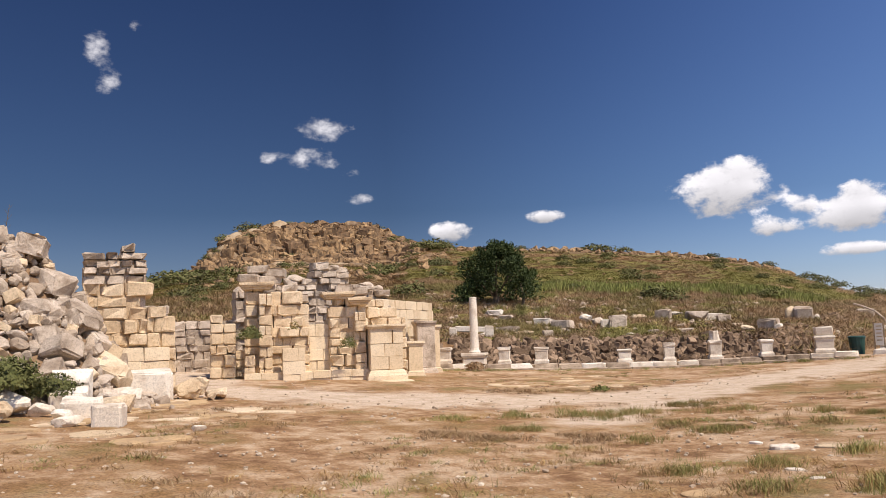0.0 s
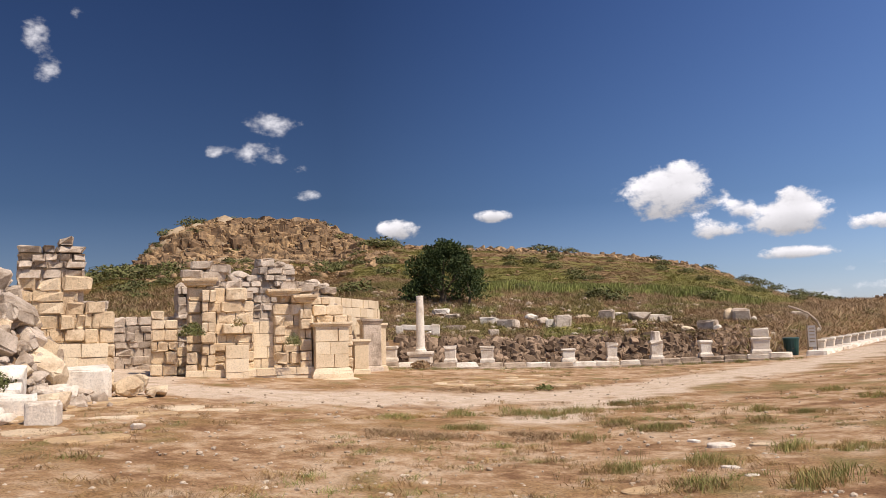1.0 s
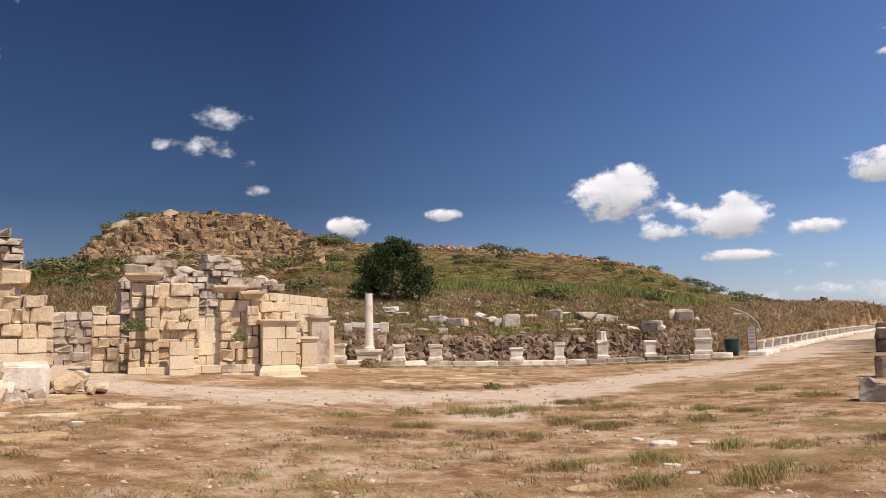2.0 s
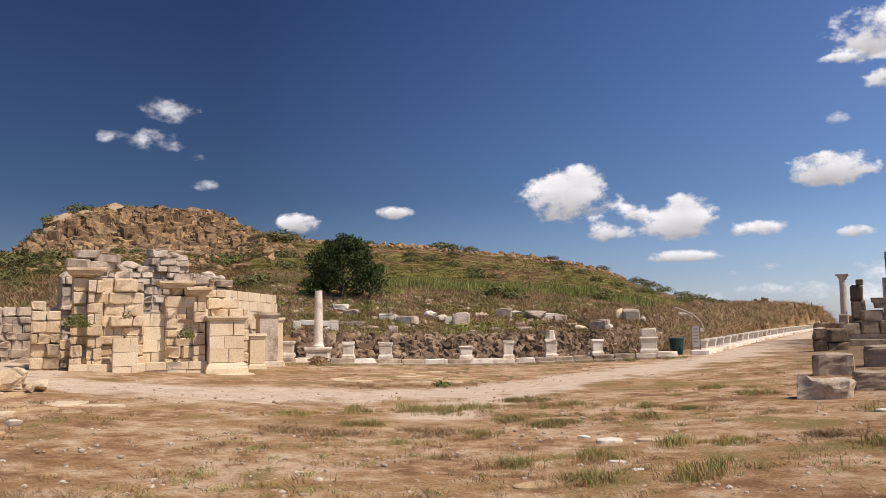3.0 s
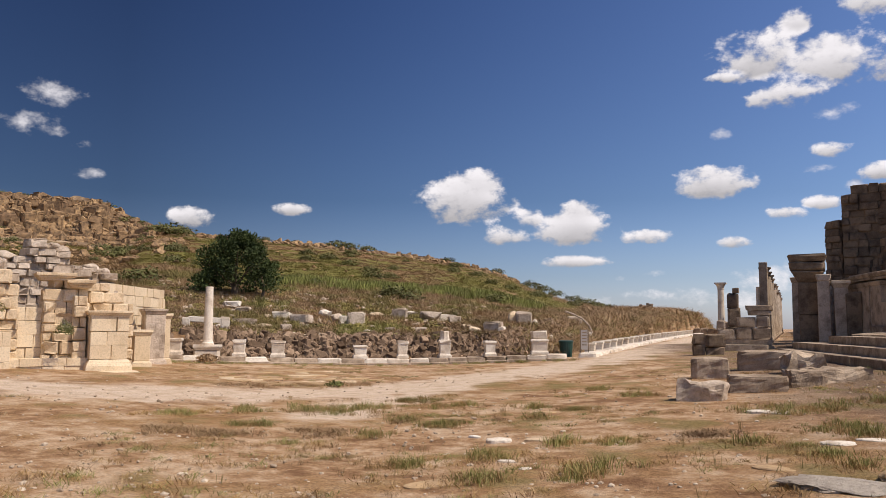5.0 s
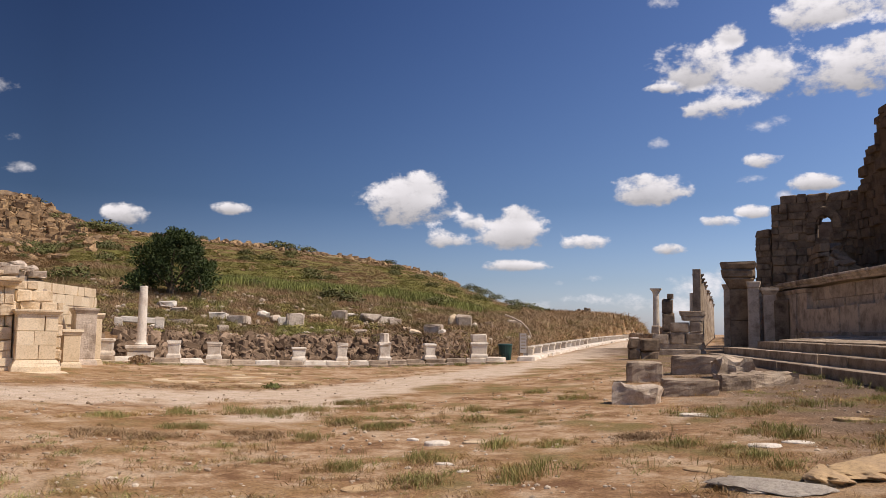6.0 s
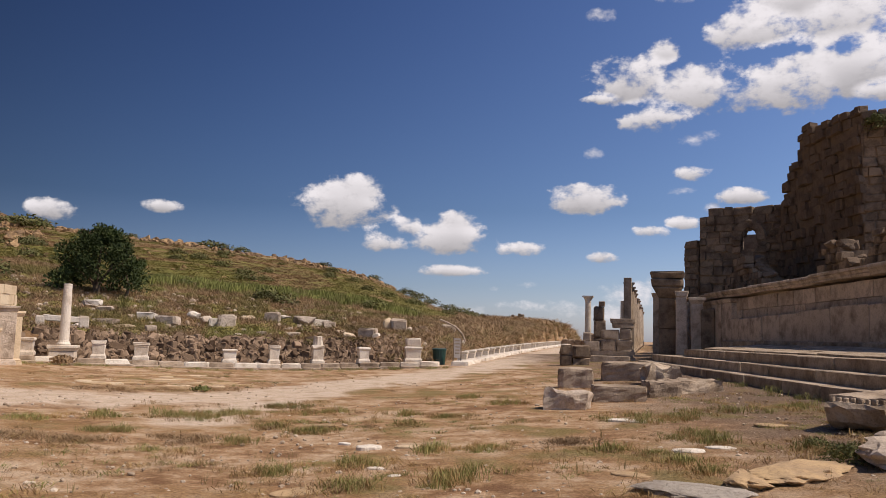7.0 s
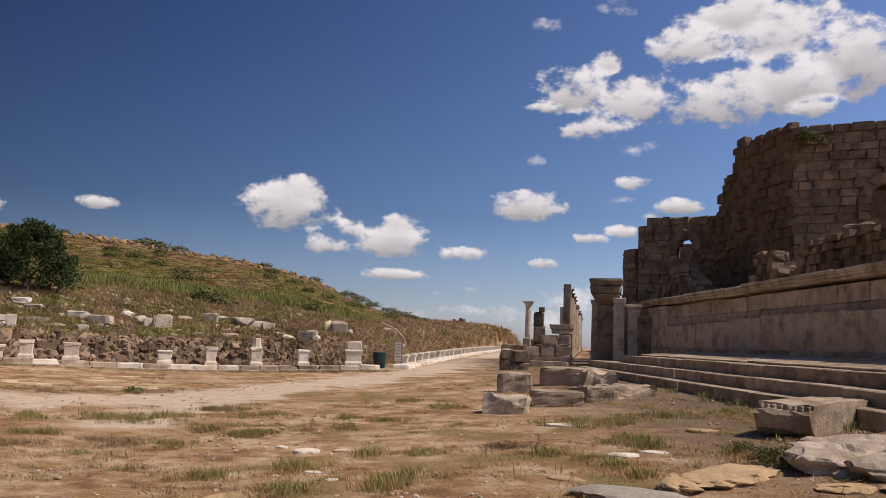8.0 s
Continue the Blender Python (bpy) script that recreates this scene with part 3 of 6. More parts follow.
def build_gate_ruin():
    ruin, length = frame_along("gate_ruin", RUIN_A, RUIN_B, "ruined cream limestone gate facade with broken top", "ruin")
    k = length / 6.6
    # corner pillar
    courses(ruin, 0.85 * k, 0.8, [(0, 2.35), (0.4, 2.5), (0.8, 2.1)], CREAM_BLOCKS, 11, (0.3, 0.45), (0.35, 0.6), y0=-0.15, rough=0.05)
    courses(ruin, 0.5 * k, 0.7, [(0, 1.6), (0.5, 1.3)], CREAM_BLOCKS, 12, (0.28, 0.4), (0.35, 0.6), y0=0.35, x0=0.8 * k, rough=0.08, core=CREAM)
    # tall mass
    courses(ruin, 2.2 * k, 1.0, [(0, 3.45), (0.5, 3.6), (1.0, 3.3), (1.5, 3.35), (2.1, 2.7)], CREAM_BLOCKS, 13, (0.28, 0.46), (0.34, 0.85), x0=1.15 * k, y0=0.1, rough=0.12, skip=0.07, core=CREAM)
    courses(ruin, 0.45 * k, 0.5, [(0, 3.3), (0.5, 3.0)], CREAM_BLOCKS, 14, (0.3, 0.42), (0.3, 0.5), x0=1.6 * k, y0=-0.35, rough=0.06)
    courses(ruin, 2.9 * k, 0.6, [(0, 0.5), (2.9, 0.48)], CLEAN_BLOCKS, 15, (0.24, 0.26), (0.5, 0.9), x0=1.1 * k, y0=-0.5, rough=0.02)
    courses(ruin, 0.75 * k, 0.5, [(0, 1.35), (0.75, 1.35)], CLEAN_BLOCKS, 16, (0.4, 0.46), (0.6, 0.8), x0=2.35 * k, y0=-0.75, rough=0.01)
    courses(ruin, 0.35 * k, 0.45, [(0, 1.25), (0.4, 1.1)], CREAM_BLOCKS, 31, (0.36, 0.42), (0.4, 0.5), x0=1.12 * k, y0=-0.45, rough=0.04)
    # low curtain between the masses
    courses(ruin, 1.2 * k, 0.7, [(0, 2.2), (0.6, 2.1), (1.2, 2.15)], CLEAN_BLOCKS, 17, (0.36, 0.44), (0.45, 0.8), x0=3.3 * k, y0=0.25, rough=0.02, core=CREAM)
    # second mass with cornice
    courses(ruin, 1.35 * k, 1.0, [(0, 2.7), (0.3, 2.95), (1.3, 3.15)], CREAM_BLOCKS, 18, (0.26, 0.44), (0.32, 0.8), x0=4.0 * k, y0=-0.05, rough=0.13, skip=0.08, core=CREAM)
    courses(ruin, 0.4 * k, 0.4, [(0, 2.5), (0.4, 2.5)], CREAM_BLOCKS, 19, (0.32, 0.42), (0.3, 0.5), x0=4.85 * k, y0=-0.4, rough=0.05)
    courses(ruin, 1.3 * k, 0.5, [(0, 0.5), (1.3, 0.5)], CLEAN_BLOCKS, 20, (0.24, 0.26), (0.5, 0.9), x0=4.0 * k, y0=-0.5, rough=0.02)
    for x, w, y, z in ((4.35, 0.9, -0.12, 2.92), (5.05, 0.6, -0.3, 2.7), (1.55, 0.9, -0.15, 3.3)):
        bm = bmesh.new()
        moulding(bm, w, 0.7, [(0, 0.08, 0.0, 0.03), (0.08, 0.15, 0.06, 0.09), (0.15, 0.24, 0.12, 0.13)])
        worn(bm, 0.012, 0.012, random.Random(21))
        part("cornice", bm, CREAM, ruin, "broken moulded cornice").matrix_basis = pose(x * k, y + 0.35, z)
    # clean projecting pier
    courses(ruin, 1.15 * k, 1.3, [(0, 1.8), (1.15, 1.8)], CLEAN_BLOCKS, 22, (0.42, 0.46), (0.6, 1.2), x0=5.3 * k, y0=-0.85, rough=0.006, core=CLEAN)
    for z, layers in ((0.0, [(0, 0.24, 0.12, 0.12), (0.24, 0.34, 0.12, 0.08), (0.34, 0.44, 0.07, 0.02)]), (1.78, [(0, 0.06, 0.02, 0.02), (0.06, 0.13, 0.05, 0.1), (0.13, 0.2, 0.12, 0.12)])):
        bm = bmesh.new()
        moulding(bm, 1.15 * k, 1.3, layers)
        worn(bm, 0.006, 0.012, random.Random(23))
        part("moulding", bm, CLEAN, ruin, "moulded stone course").matrix_basis = pose(5.88 * k, -0.2, z)
    # broken wall behind the pier
    courses(ruin, 1.9 * k, 0.9, [(0, 3.3), (0.7, 3.0), (1.2, 2.8), (1.9, 2.4)], CREAM_BLOCKS, 24, (0.28, 0.42), (0.35, 0.7), x0=5.0 * k, y0=0.6, rough=0.1, core=CREAM)
    # grey stones left lying on top
    rng = random.Random(25)
    for x, z, s in ((1.35, 3.72, 0.75), (1.95, 3.66, 0.8), (1.65, 3.98, 0.75), (2.2, 3.9, 0.75), (2.7, 3.35, 0.55), (3.0, 3.0, 0.6), (4.6, 3.3, 0.6), (5.2, 3.2, 0.55)):
        piece("capping_stone", rng.choice(GREY_BLOCKS), ruin, trs(x * k, 0.5, z, s, 0.6, 0.3, rng.uniform(-5, 5), rng.uniform(-6, 6), rng.uniform(-20, 20)))
    # doorstep slab
    bm = bmesh.new()
    box(bm, 0, 6.7 * k, -1.5, 0.2, -0.1, 0.09)
    worn(bm, 0.03, 0.04, rng)
    part("plinth", bm, CLEAN, ruin, "worn foundation slab")
    return ruin


def build_rear_walls():
    a, b = (-28.0, 13.2), (-26.2, 19.0)
    w, n = frame_along("grey_wall", a, b, "grey tumbledown block wall behind the gate", "wall")
    courses(w, n, 1.0, [(0, 3.3), (1.0, 3.8), (1.8, 3.6), (2.6, 4.0), (3.3, 4.4), (4.1, 4.2), (4.8, 3.7), (n, 3.3)], GREY_BLOCKS, 41, (0.2, 0.38), (0.28, 0.65), rough=0.14, skip=0.04, core=GREY)
    rng = random.Random(42)
    for i in range(12):
        x = rng.uniform(0.2, n - 0.2)
        z = float(np.interp(x, [0, 1.0, 1.8, 2.6, 3.3, 4.1, 4.8, n], [3.3, 3.8, 3.6, 4.0, 4.4, 4.2, 3.7, 3.3])) + 0.02
        piece("capping_stone", rng.choice(GREY_BOULDERS), w, trs(x, 0.45, z, rng.uniform(0.5, 0.9), 0.6, rng.uniform(0.4, 0.6), 0, 0, rng.uniform(0, 360)))
    a, b = (-25.8, 18.3), (-28.9, 23.4)
    w, n = frame_along("ashlar_wall", a, b, "cream ashlar wall lit by the sun beside the gate", "wall")
    courses(w, n, 0.8, [(0, 3.1), (2.2, 3.0), (n, 2.95)], CLEAN_BLOCKS, 43, (0.34, 0.42), (0.45, 0.85), rough=0.03, core=CREAM)
    a, b = (-29.6, 10.2), (-28.6, 13.9)
    w, n = frame_along("boundary_wall", a, b, "rough brown-grey block wall behind the forecourt", "wall")
    courses(w, n, 0.7, [(0, 2.75), (1.1, 2.6), (1.15, 2.1), (2.2, 2.05), (n, 1.9)], GREY_BLOCKS, 44, (0.24, 0.36), (0.3, 0.65), rough=0.05, core=GREY)


def build_gate_posts():
    for (x, y), w, h, m, lab in (((-24.55, 18.9), 0.55, 1.35, CLEAN, "short cream stone post with moulded cap"), ((-26.3, 20.8), 0.75, 2.15, GREY, "grey stone door jamb block on end"), ((-26.55, 21.45), 0.5, 2.0, CLEAN, "slender cream jamb on a moulded foot")):
        t = thing("gate_post", x, y, gz(x, y) - 0.03, 65, lab, "post")
        bm = bmesh.new()
        moulding(bm, w, w, [(0, 0.16, 0.08, 0.06), (0.16, 0.24, 0.05, 0.0)])
        part("foot", worn(bm, 0.008, 0.012), m, t)
        bm = bmesh.new()
        moulding(bm, w, w, [(0.24, h - 0.22, 0.0, 0.0)])
        part("shaft", worn(bm, 0.008, 0.015), m, t)
        bm = bmesh.new()
        moulding(bm, w, w, [(h - 0.22, h - 0.1, 0.01, 0.06), (h - 0.1, h, 0.08, 0.08)])
        part("cap", worn(bm, 0.008, 0.012), m, t)


build_gate_ruin()
build_rear_walls()
build_gate_posts()


# ---- collapsed wall and rubble heap ----
HEAP_X, HEAP_Y = -20.9, 4.2


def mound(x, y):
    """Height of the heap over the ground, in its own plan."""
    d = math.hypot((x + 1.2) / (5.4 if x > -1.2 else 4.5), (y - 0.1) / (3.0 if y > 0.1 else 6.5))
    return max(0.0, 4.3 * (1 - d ** 1.25)) * (0.9 + 0.3 * noise.noise(Vector((x * 0.8, y * 0.8, 3))))


def build_heap():
    a, b = (-22.05, 6.1), (-21.45, 8.1)
    w, n = frame_along("collapsed_wall", a, b, "collapsed limestone wall, grey above and cream below", "wall")
    courses(w, n, 1.8, [(0, 2.9), (0.9, 2.95), (1.45, 2.9), (1.55, 2.35), (n, 2.1)], CREAM_BLOCKS, 51, (0.26, 0.44), (0.35, 0.8), rough=0.08, skip=0.03, core=CREAM)
    courses(w, 1.6, 1.6, [(0, 3.4), (0.2, 3.6), (0.3, 3.85), (1.25, 3.9), (1.35, 3.6), (1.55, 3.3)], GREY_BLOCKS, 52, (0.2, 0.3), (0.3, 0.7), y0=0.1, z0=2.85, rough=0.09, core=GREY)
    courses(w, 1.4, 0.9, [(0, 1.15), (1.4, 1.25)], CLEAN_BLOCKS, 53, (0.34, 0.46), (0.5, 0.9), y0=-0.35, x0=0.75, rough=0.02)
    courses(w, 0.75, 0.8, [(0, 2.1), (0.75, 1.9)], CREAM_BLOCKS, 54, (0.34, 0.46), (0.4, 0.75), y0=-0.05, x0=n - 0.5, rough=0.04, core=CREAM)
    # leaning slabs over the hollow at the wall's foot
    r = random.Random(56)
    for x, y, z, sx, sy, sz, ry in ((0.1, -0.75, 1.25, 1.1, 0.9, 0.34, 6), (-0.35, -0.7, 0.7, 0.5, 0.7, 0.8, 4), (-0.5, -0.35, 2.0, 0.7, 0.9, 0.5, 22), (-0.5, -0.1, 2.75, 0.7, 0.7, 0.5, 30), (-0.15, -0.2, 2.4, 0.6, 0.6, 0.5, -10)):
        piece("leaning_slab", r.choice(CREAM_BLOCKS if z < 2.4 else GREY_BLOCKS), w, trs(x, y, z, sx, sy, sz, r.uniform(-6, 6), ry, r.uniform(-15, 15)))
    z0 = gz(HEAP_X, HEAP_Y) - 0.1
    heap = thing("rubble_heap", HEAP_X, HEAP_Y, z0, 0, "heap of tumbled limestone blocks and boulders with earth between", "rubble")
    rng = random.Random(55)

    def rel(x, y):
        return gz(x + HEAP_X, y + HEAP_Y) - z0
    bm = bmesh.new()
    grid = [[bm.verts.new((-6 + 12 * i / 40, -7 + 10 * j / 40, mound(-6 + 12 * i / 40, -7 + 10 * j / 40) - 0.3 + 0.2 * noise.noise(Vector((i * 0.9, j * 0.9, 0))) + rel(-6 + 12 * i / 40, -7 + 10 * j / 40))) for j in range(41)] for i in range(41)]
    for i in range(40):
        for j in range(40):
            bm.faces.new((grid[i][j], grid[i + 1][j], grid[i + 1][j + 1], grid[i][j + 1]))
    part("earth", bm, RUSTMAT, heap, "rusty earth and dead brush between the stones", smooth=True)
    made = 0
    while made < 295:
        x, y = rng.uniform(-2.2, 4.2), rng.uniform(-4.2, 2.3)
        h = mound(x, y)
        if h < 0.1:
            continue
        s = rng.uniform(0.42, 0.72) if made % 4 == 0 else rng.uniform(0.22, 0.42)
        src = rng.choice((GREY_BOULDERS, GREY_BLOCKS, GREY_BLOCKS, CREAM_BOULDERS, CREAM_BLOCKS, GREY_BOULDERS, GREY_BLOCKS))
        piece("stone", rng.choice(src), heap, trs(x, y, h + 0.05 * s + rel(x, y) - 0.12, s * rng.uniform(0.9, 1.5), s * rng.uniform(0.8, 1.1), s * rng.uniform(0.55, 0.9), rng.uniform(-30, 30), rng.uniform(-32, 32), rng.uniform(0, 360)))
        made += 1


RUSTMAT = stone("rusty earth", (0.30, 0.195, 0.11), (0.24, 0.15, 0.085), (0.16, 0.10, 0.06), bump=1.0)
build_heap()


def loose_stone(name, x, y, sx, sy, sz, turn, src, label, tilt=0.0, sink=0.08, group="", tilt2=0.0):
    me = src[int(abs(x * 13 + y * 7)) % len(src)]
    ob = new(name, me)
    ob.matrix_world = trs(x, y, gz(x, y) + sz * (0.5 - sink), sx, sy, sz, tilt, tilt2, turn)
    return tagged(ob, label, "stone", group)


FALLEN_WHITE = [(-18.6, 6.55, 1.15, 0.8, 0.75, 70, 4), (-14.05, 4.35, 0.5, 0.42, 0.42, 60, 2), (-15.4, 4.3, 0.7, 0.5, 0.42, 70, 8), (-16.6, 4.4, 0.7, 0.6, 0.5, 70, 10), (-17.2, 4.6, 0.75, 0.5, 0.8, 80, 25), (-17.9, 5.6, 0.8, 0.5, 0.35, 60, 12)]
FALLEN_ROUND = [(-14.25, 3.75, 0.42, 0.5, 0.26, 20, 0), (-14.9, 3.85, 0.42, 0.4, 0.32, 30, 0), (-16.8, 5.2, 0.6, 0.45, 0.55, 40, 0), (-16.3, 3.3, 0.9, 0.7, 0.6, 30, 0), (-12.9, 5.4, 0.28, 0.2, 0.13, 60, 0), (-17.6, 5.9, 0.5, 0.5, 0.5, 10, 0), (-15.9, 3.7, 0.5, 0.4, 0.35, 80, 0)]
FALLEN_DULL = [(-16.0, 5.1, 0.9, 0.5, 0.5, 75, 3), (-18.4, 7.5, 0.75, 0.6, 0.62, 45, 0), (-18.3, 8.15, 0.6, 0.5, 0.36, 90, 0), (-19.0, 8.0, 0.5, 0.5, 0.6, 20, 0), (-15.3, 3.0, 0.5, 0.4, 0.45, 10, 0), (-18.8, 7.2, 0.4, 0.35, 0.3, 0, 10), (-18.1, 7.9, 0.3, 0.3, 0.25, 40, 0)]
for stones, src in ((FALLEN_WHITE, WHITE_BLOCKS), (FALLEN_ROUND, WHITE_BOULDERS), (FALLEN_DULL, CREAM_BOULDERS)):
    for x, y, sx, sy, sz, turn, tilt in stones:
        loose_stone("fallen_block", x, y, sx, sy, sz, turn, src, "pale fallen limestone block at the foot of the heap", tilt, 0.1, "blocks fallen from the heap")


# ---- kerb, pedestals and column ----
KERB = [(-28.3, 22.0), (-26.6, 24.6), (-24.3, 28.4), (-21.5, 31.7), (-18.6, 34.0), (-15.2, 35.7)]


def build_kerb():
    kerb = thing("kerb", 0, 0, 0, 0, "low two-stepped marble kerb of the basin", "kerb", kind="structure")
    rng = random.Random(61)
    for (ax, ay), (bx, by) in zip(KERB, KERB[1:]):
        n = 4
        turn = math.degrees(math.atan2(by - ay, bx - ax))
        ln = math.hypot(bx - ax, by - ay) / n
        for i in range(n):
            t = (i + 0.5) / n
            x, y = ax + (bx - ax) * t, ay + (by - ay) * t
            z = gz(x, y)
            nx, ny = -math.sin(radians(turn)), math.cos(radians(turn))
            piece("kerb_stone", rng.choice(BROKEN_BLOCKS if rng.random() < 0.55 else WHITE_BLOCKS), kerb, trs(x + nx * 0.5, y + ny * 0.5, z + 0.10, ln + 0.02, 0.75, 0.34, rng.uniform(-1, 1), rng.uniform(-0.5, 0.5), turn + rng.uniform(-1.5, 1.5)))
            piece("kerb_step", rng.choice(BROKEN_BLOCKS), kerb, trs(x - nx * 0.05, y - ny * 0.05, z + 0.0, ln + 0.03, 0.5, 0.16, 0, 0, turn))


def pedestal(x, y, w, h, turn, label, broken=False, on_kerb=0.26):
    w *= 0.74
    t = thing("pedestal", x, y, gz(x, y) + on_kerb, turn, label, "pedestal", "pedestals along the kerb")
    rng = random.Random(int(x * 100) + 7)
    bm = bmesh.new()
    moulding(bm, w, w, [(0, 0.13, 0.07, 0.07), (0.12, 0.22, 0.06, 0.0)])
    part("foot", worn(bm, 0.010, 0.012, rng), WHITE, t)
    bm = bmesh.new()
    moulding(bm, w, w, [(0.19, h * 0.76, -0.005, -0.03)])
    part("die", worn(bm, 0.014, 0.02, rng), WHITE, t)
    bm = bmesh.new()
    if broken:
        moulding(bm, w, w, [(h * 0.73, h * 0.84, -0.02, 0.05), (h * 0.83, h, 0.05, -0.07)])
    else:
        moulding(bm, w, w, [(h * 0.73, h * 0.82, -0.02, 0.04), (h * 0.81, h * 0.9, 0.05, 0.08), (h * 0.89, h, 0.08, 0.06)])
    part("cap", worn(bm, 0.03 if broken else 0.012, 0.025 if broken else 0.015, rng), WHITE, t)
    return t


def build_pedestals():
    for x, y, w, h, br in ((-28.08, 23.32, 0.75, 0.7, False), (-26.54, 25.63, 0.6, 0.75, True), (-25.83, 27.32, 0.72, 0.75, True), (-23.6, 30.54, 0.72, 0.62, False), (-22.14, 31.98, 0.56, 0.85, True), (-20.6, 33.35, 0.62, 0.85, True), (-18.75, 34.54, 0.6, 0.75, False)):
        pedestal(x, y, w, h, 42, "weathered white marble pedestal with moulded foot and cap", br)
    p = pedestal(-16.65, 35.71, 0.95, 0.75, 30, "broad stacked marble pedestal at the kerb's end")
    rng = random.Random(5)
    bm = bmesh.new()
    moulding(bm, 0.7, 0.7, [(0.75, 1.15, 0.0, -0.04)])
    part("upper_block", worn(bm, 0.03, 0.05, rng), WHITE, p)
    p6 = thing("marble_stump", -20.6, 33.35, gz(-20.6, 33.35) + 0.26 + 0.85, 20, "broken round marble stump on a pedestal", "column stump")
    bm = bmesh.new()
    bmesh.ops.create_cone(bm, cap_ends=True, segments=14, radius1=0.25, radius2=0.2, depth=0.42)
    for v in bm.verts:
        v.co += Vector((0, 0, 0.21)) + Vector((rng.uniform(-1, 1), rng.uniform(-1, 1), rng.uniform(-1, 1))) * 0.025
    part("drum", bm, WHITE, p6)
    # the one standing column of the basin
    c = thing("column", -27.32, 24.51, gz(-27.32, 24.51), 40, "tall plain white marble column on a square pedestal", "column")
    bm = bmesh.new()
    moulding(bm, 0.95, 0.95, [(0, 0.5, 0.02, 0.0), (0.5, 0.62, 0.0, 0.08), (0.62, 0.74, 0.08, 0.08)])
    part("pedestal", worn(bm, 0.015, 0.02, rng), WHITE, c)
    bm = bmesh.new()
    lathe(bm, [(0.26, 0.74), (0.27, 0.8), (0.22, 0.86), (0.2, 0.95), (0.19, 1.9), (0.165, 3.2), (0.175, 3.24), (0.16, 3.27)], 20)
    part("shaft", bm, WHITE, c, "smooth marble shaft", smooth=False)


def lathe(bm, profile, seg, flutes=0.0):
    rings = []
    for r, z in profile:
        rings.append([bm.verts.new((math.cos(2 * math.pi * k / seg) * r * (1 - flutes * (k % 2)), math.sin(2 * math.pi * k / seg) * r * (1 - flutes * (k % 2)), z)) for k in range(seg)])
    for a, b in zip(rings, rings[1:]):
        for k in range(seg):
            bm.faces.new((a[k], a[(k + 1) % seg], b[(k + 1) % seg], b[k]))
    bm.faces.new(rings[-1])
    bm.faces.new(list(reversed(rings[0])))


build_kerb()
build_pedestals()

# ---- street front: steps, podium, towers, colonnade ----
EX, EY = 0.357, -0.934               # along the steps, towards the forecourt
NX, NY = 0.934, 0.357                # away from the forecourt
QX, QY = -6.3, 37.9
STEP_TURN = math.degrees(math.atan2(EY, EX))


def front(s, w):
    return QX + EX * s + NX * w, QY + EY * s + NY * w


def front_thing(name, s, w, label, category, kind="", z=None):
    x, y = front(s, w)
    return thing(name, x, y, 0.62 if z is None else z, STEP_TURN, label, category, kind=kind)


def build_steps():
    t = front_thing("stone_steps", 0, 0, "three long worn limestone steps up to the podium", "steps", "structure")
    rng = random.Random(71)
    for k, (w, z0, z1, start) in enumerate(((0.0, -0.3, 0.29, 0.6), (0.55, 0.0, 0.58, 1.0), (1.12, 0.3, 0.88, 4.2))):
        s = start
        while s < 38:
            n = rng.uniform(1.6, 3.0)
            piece("step_block", rng.choice(STEP_BLOCKS), t, trs(s + n / 2, w + 0.42 + rng.uniform(-0.02, 0.02), (z0 + z1) / 2, n - 0.012, 0.84, z1 - z0 + rng.uniform(-0.012, 0.012), 0, rng.uniform(-0.25, 0.25), rng.uniform(-0.4, 0.4)))
            s += n
    f = front_thing("podium_floor", 0, 0, "uneven pale paving slabs on the podium", "paving", "structure")
    bm = bmesh.new()
    box(bm, 4.4, 38, 1.9, 14, -0.3, 0.84)
    part("bed", bm, STEP, f)
    s = 4.4
    while s < 38:
        n = rng.uniform(0.9, 1.6)
        w = 1.9
        while w < 5.6:
            d = rng.uniform(0.6, 1.1)
            piece("paving_slab", rng.choice(STEP_BLOCKS), f, trs(s + n / 2, w + d / 2, 0.84 + 0.10 * (w + d / 2 - 1.9) + rng.uniform(-0.01, 0.01), n - 0.02, d - 0.01, 0.18, 5.7 + rng.uniform(-0.5, 0.5), rng.uniform(-0.5, 0.5), 0))
            w += d
        s += n


def arch_clear(holes, x, z, pad=0.0):
    return all(not (abs(x - hx) < rx + pad and -rz - pad < z - hz and (z - hz < 0.2 * rz or math.hypot((x - hx) / (rx + pad), (z - hz) / (rz + pad)) < 1)) for hx, hz, rx, rz in holes)


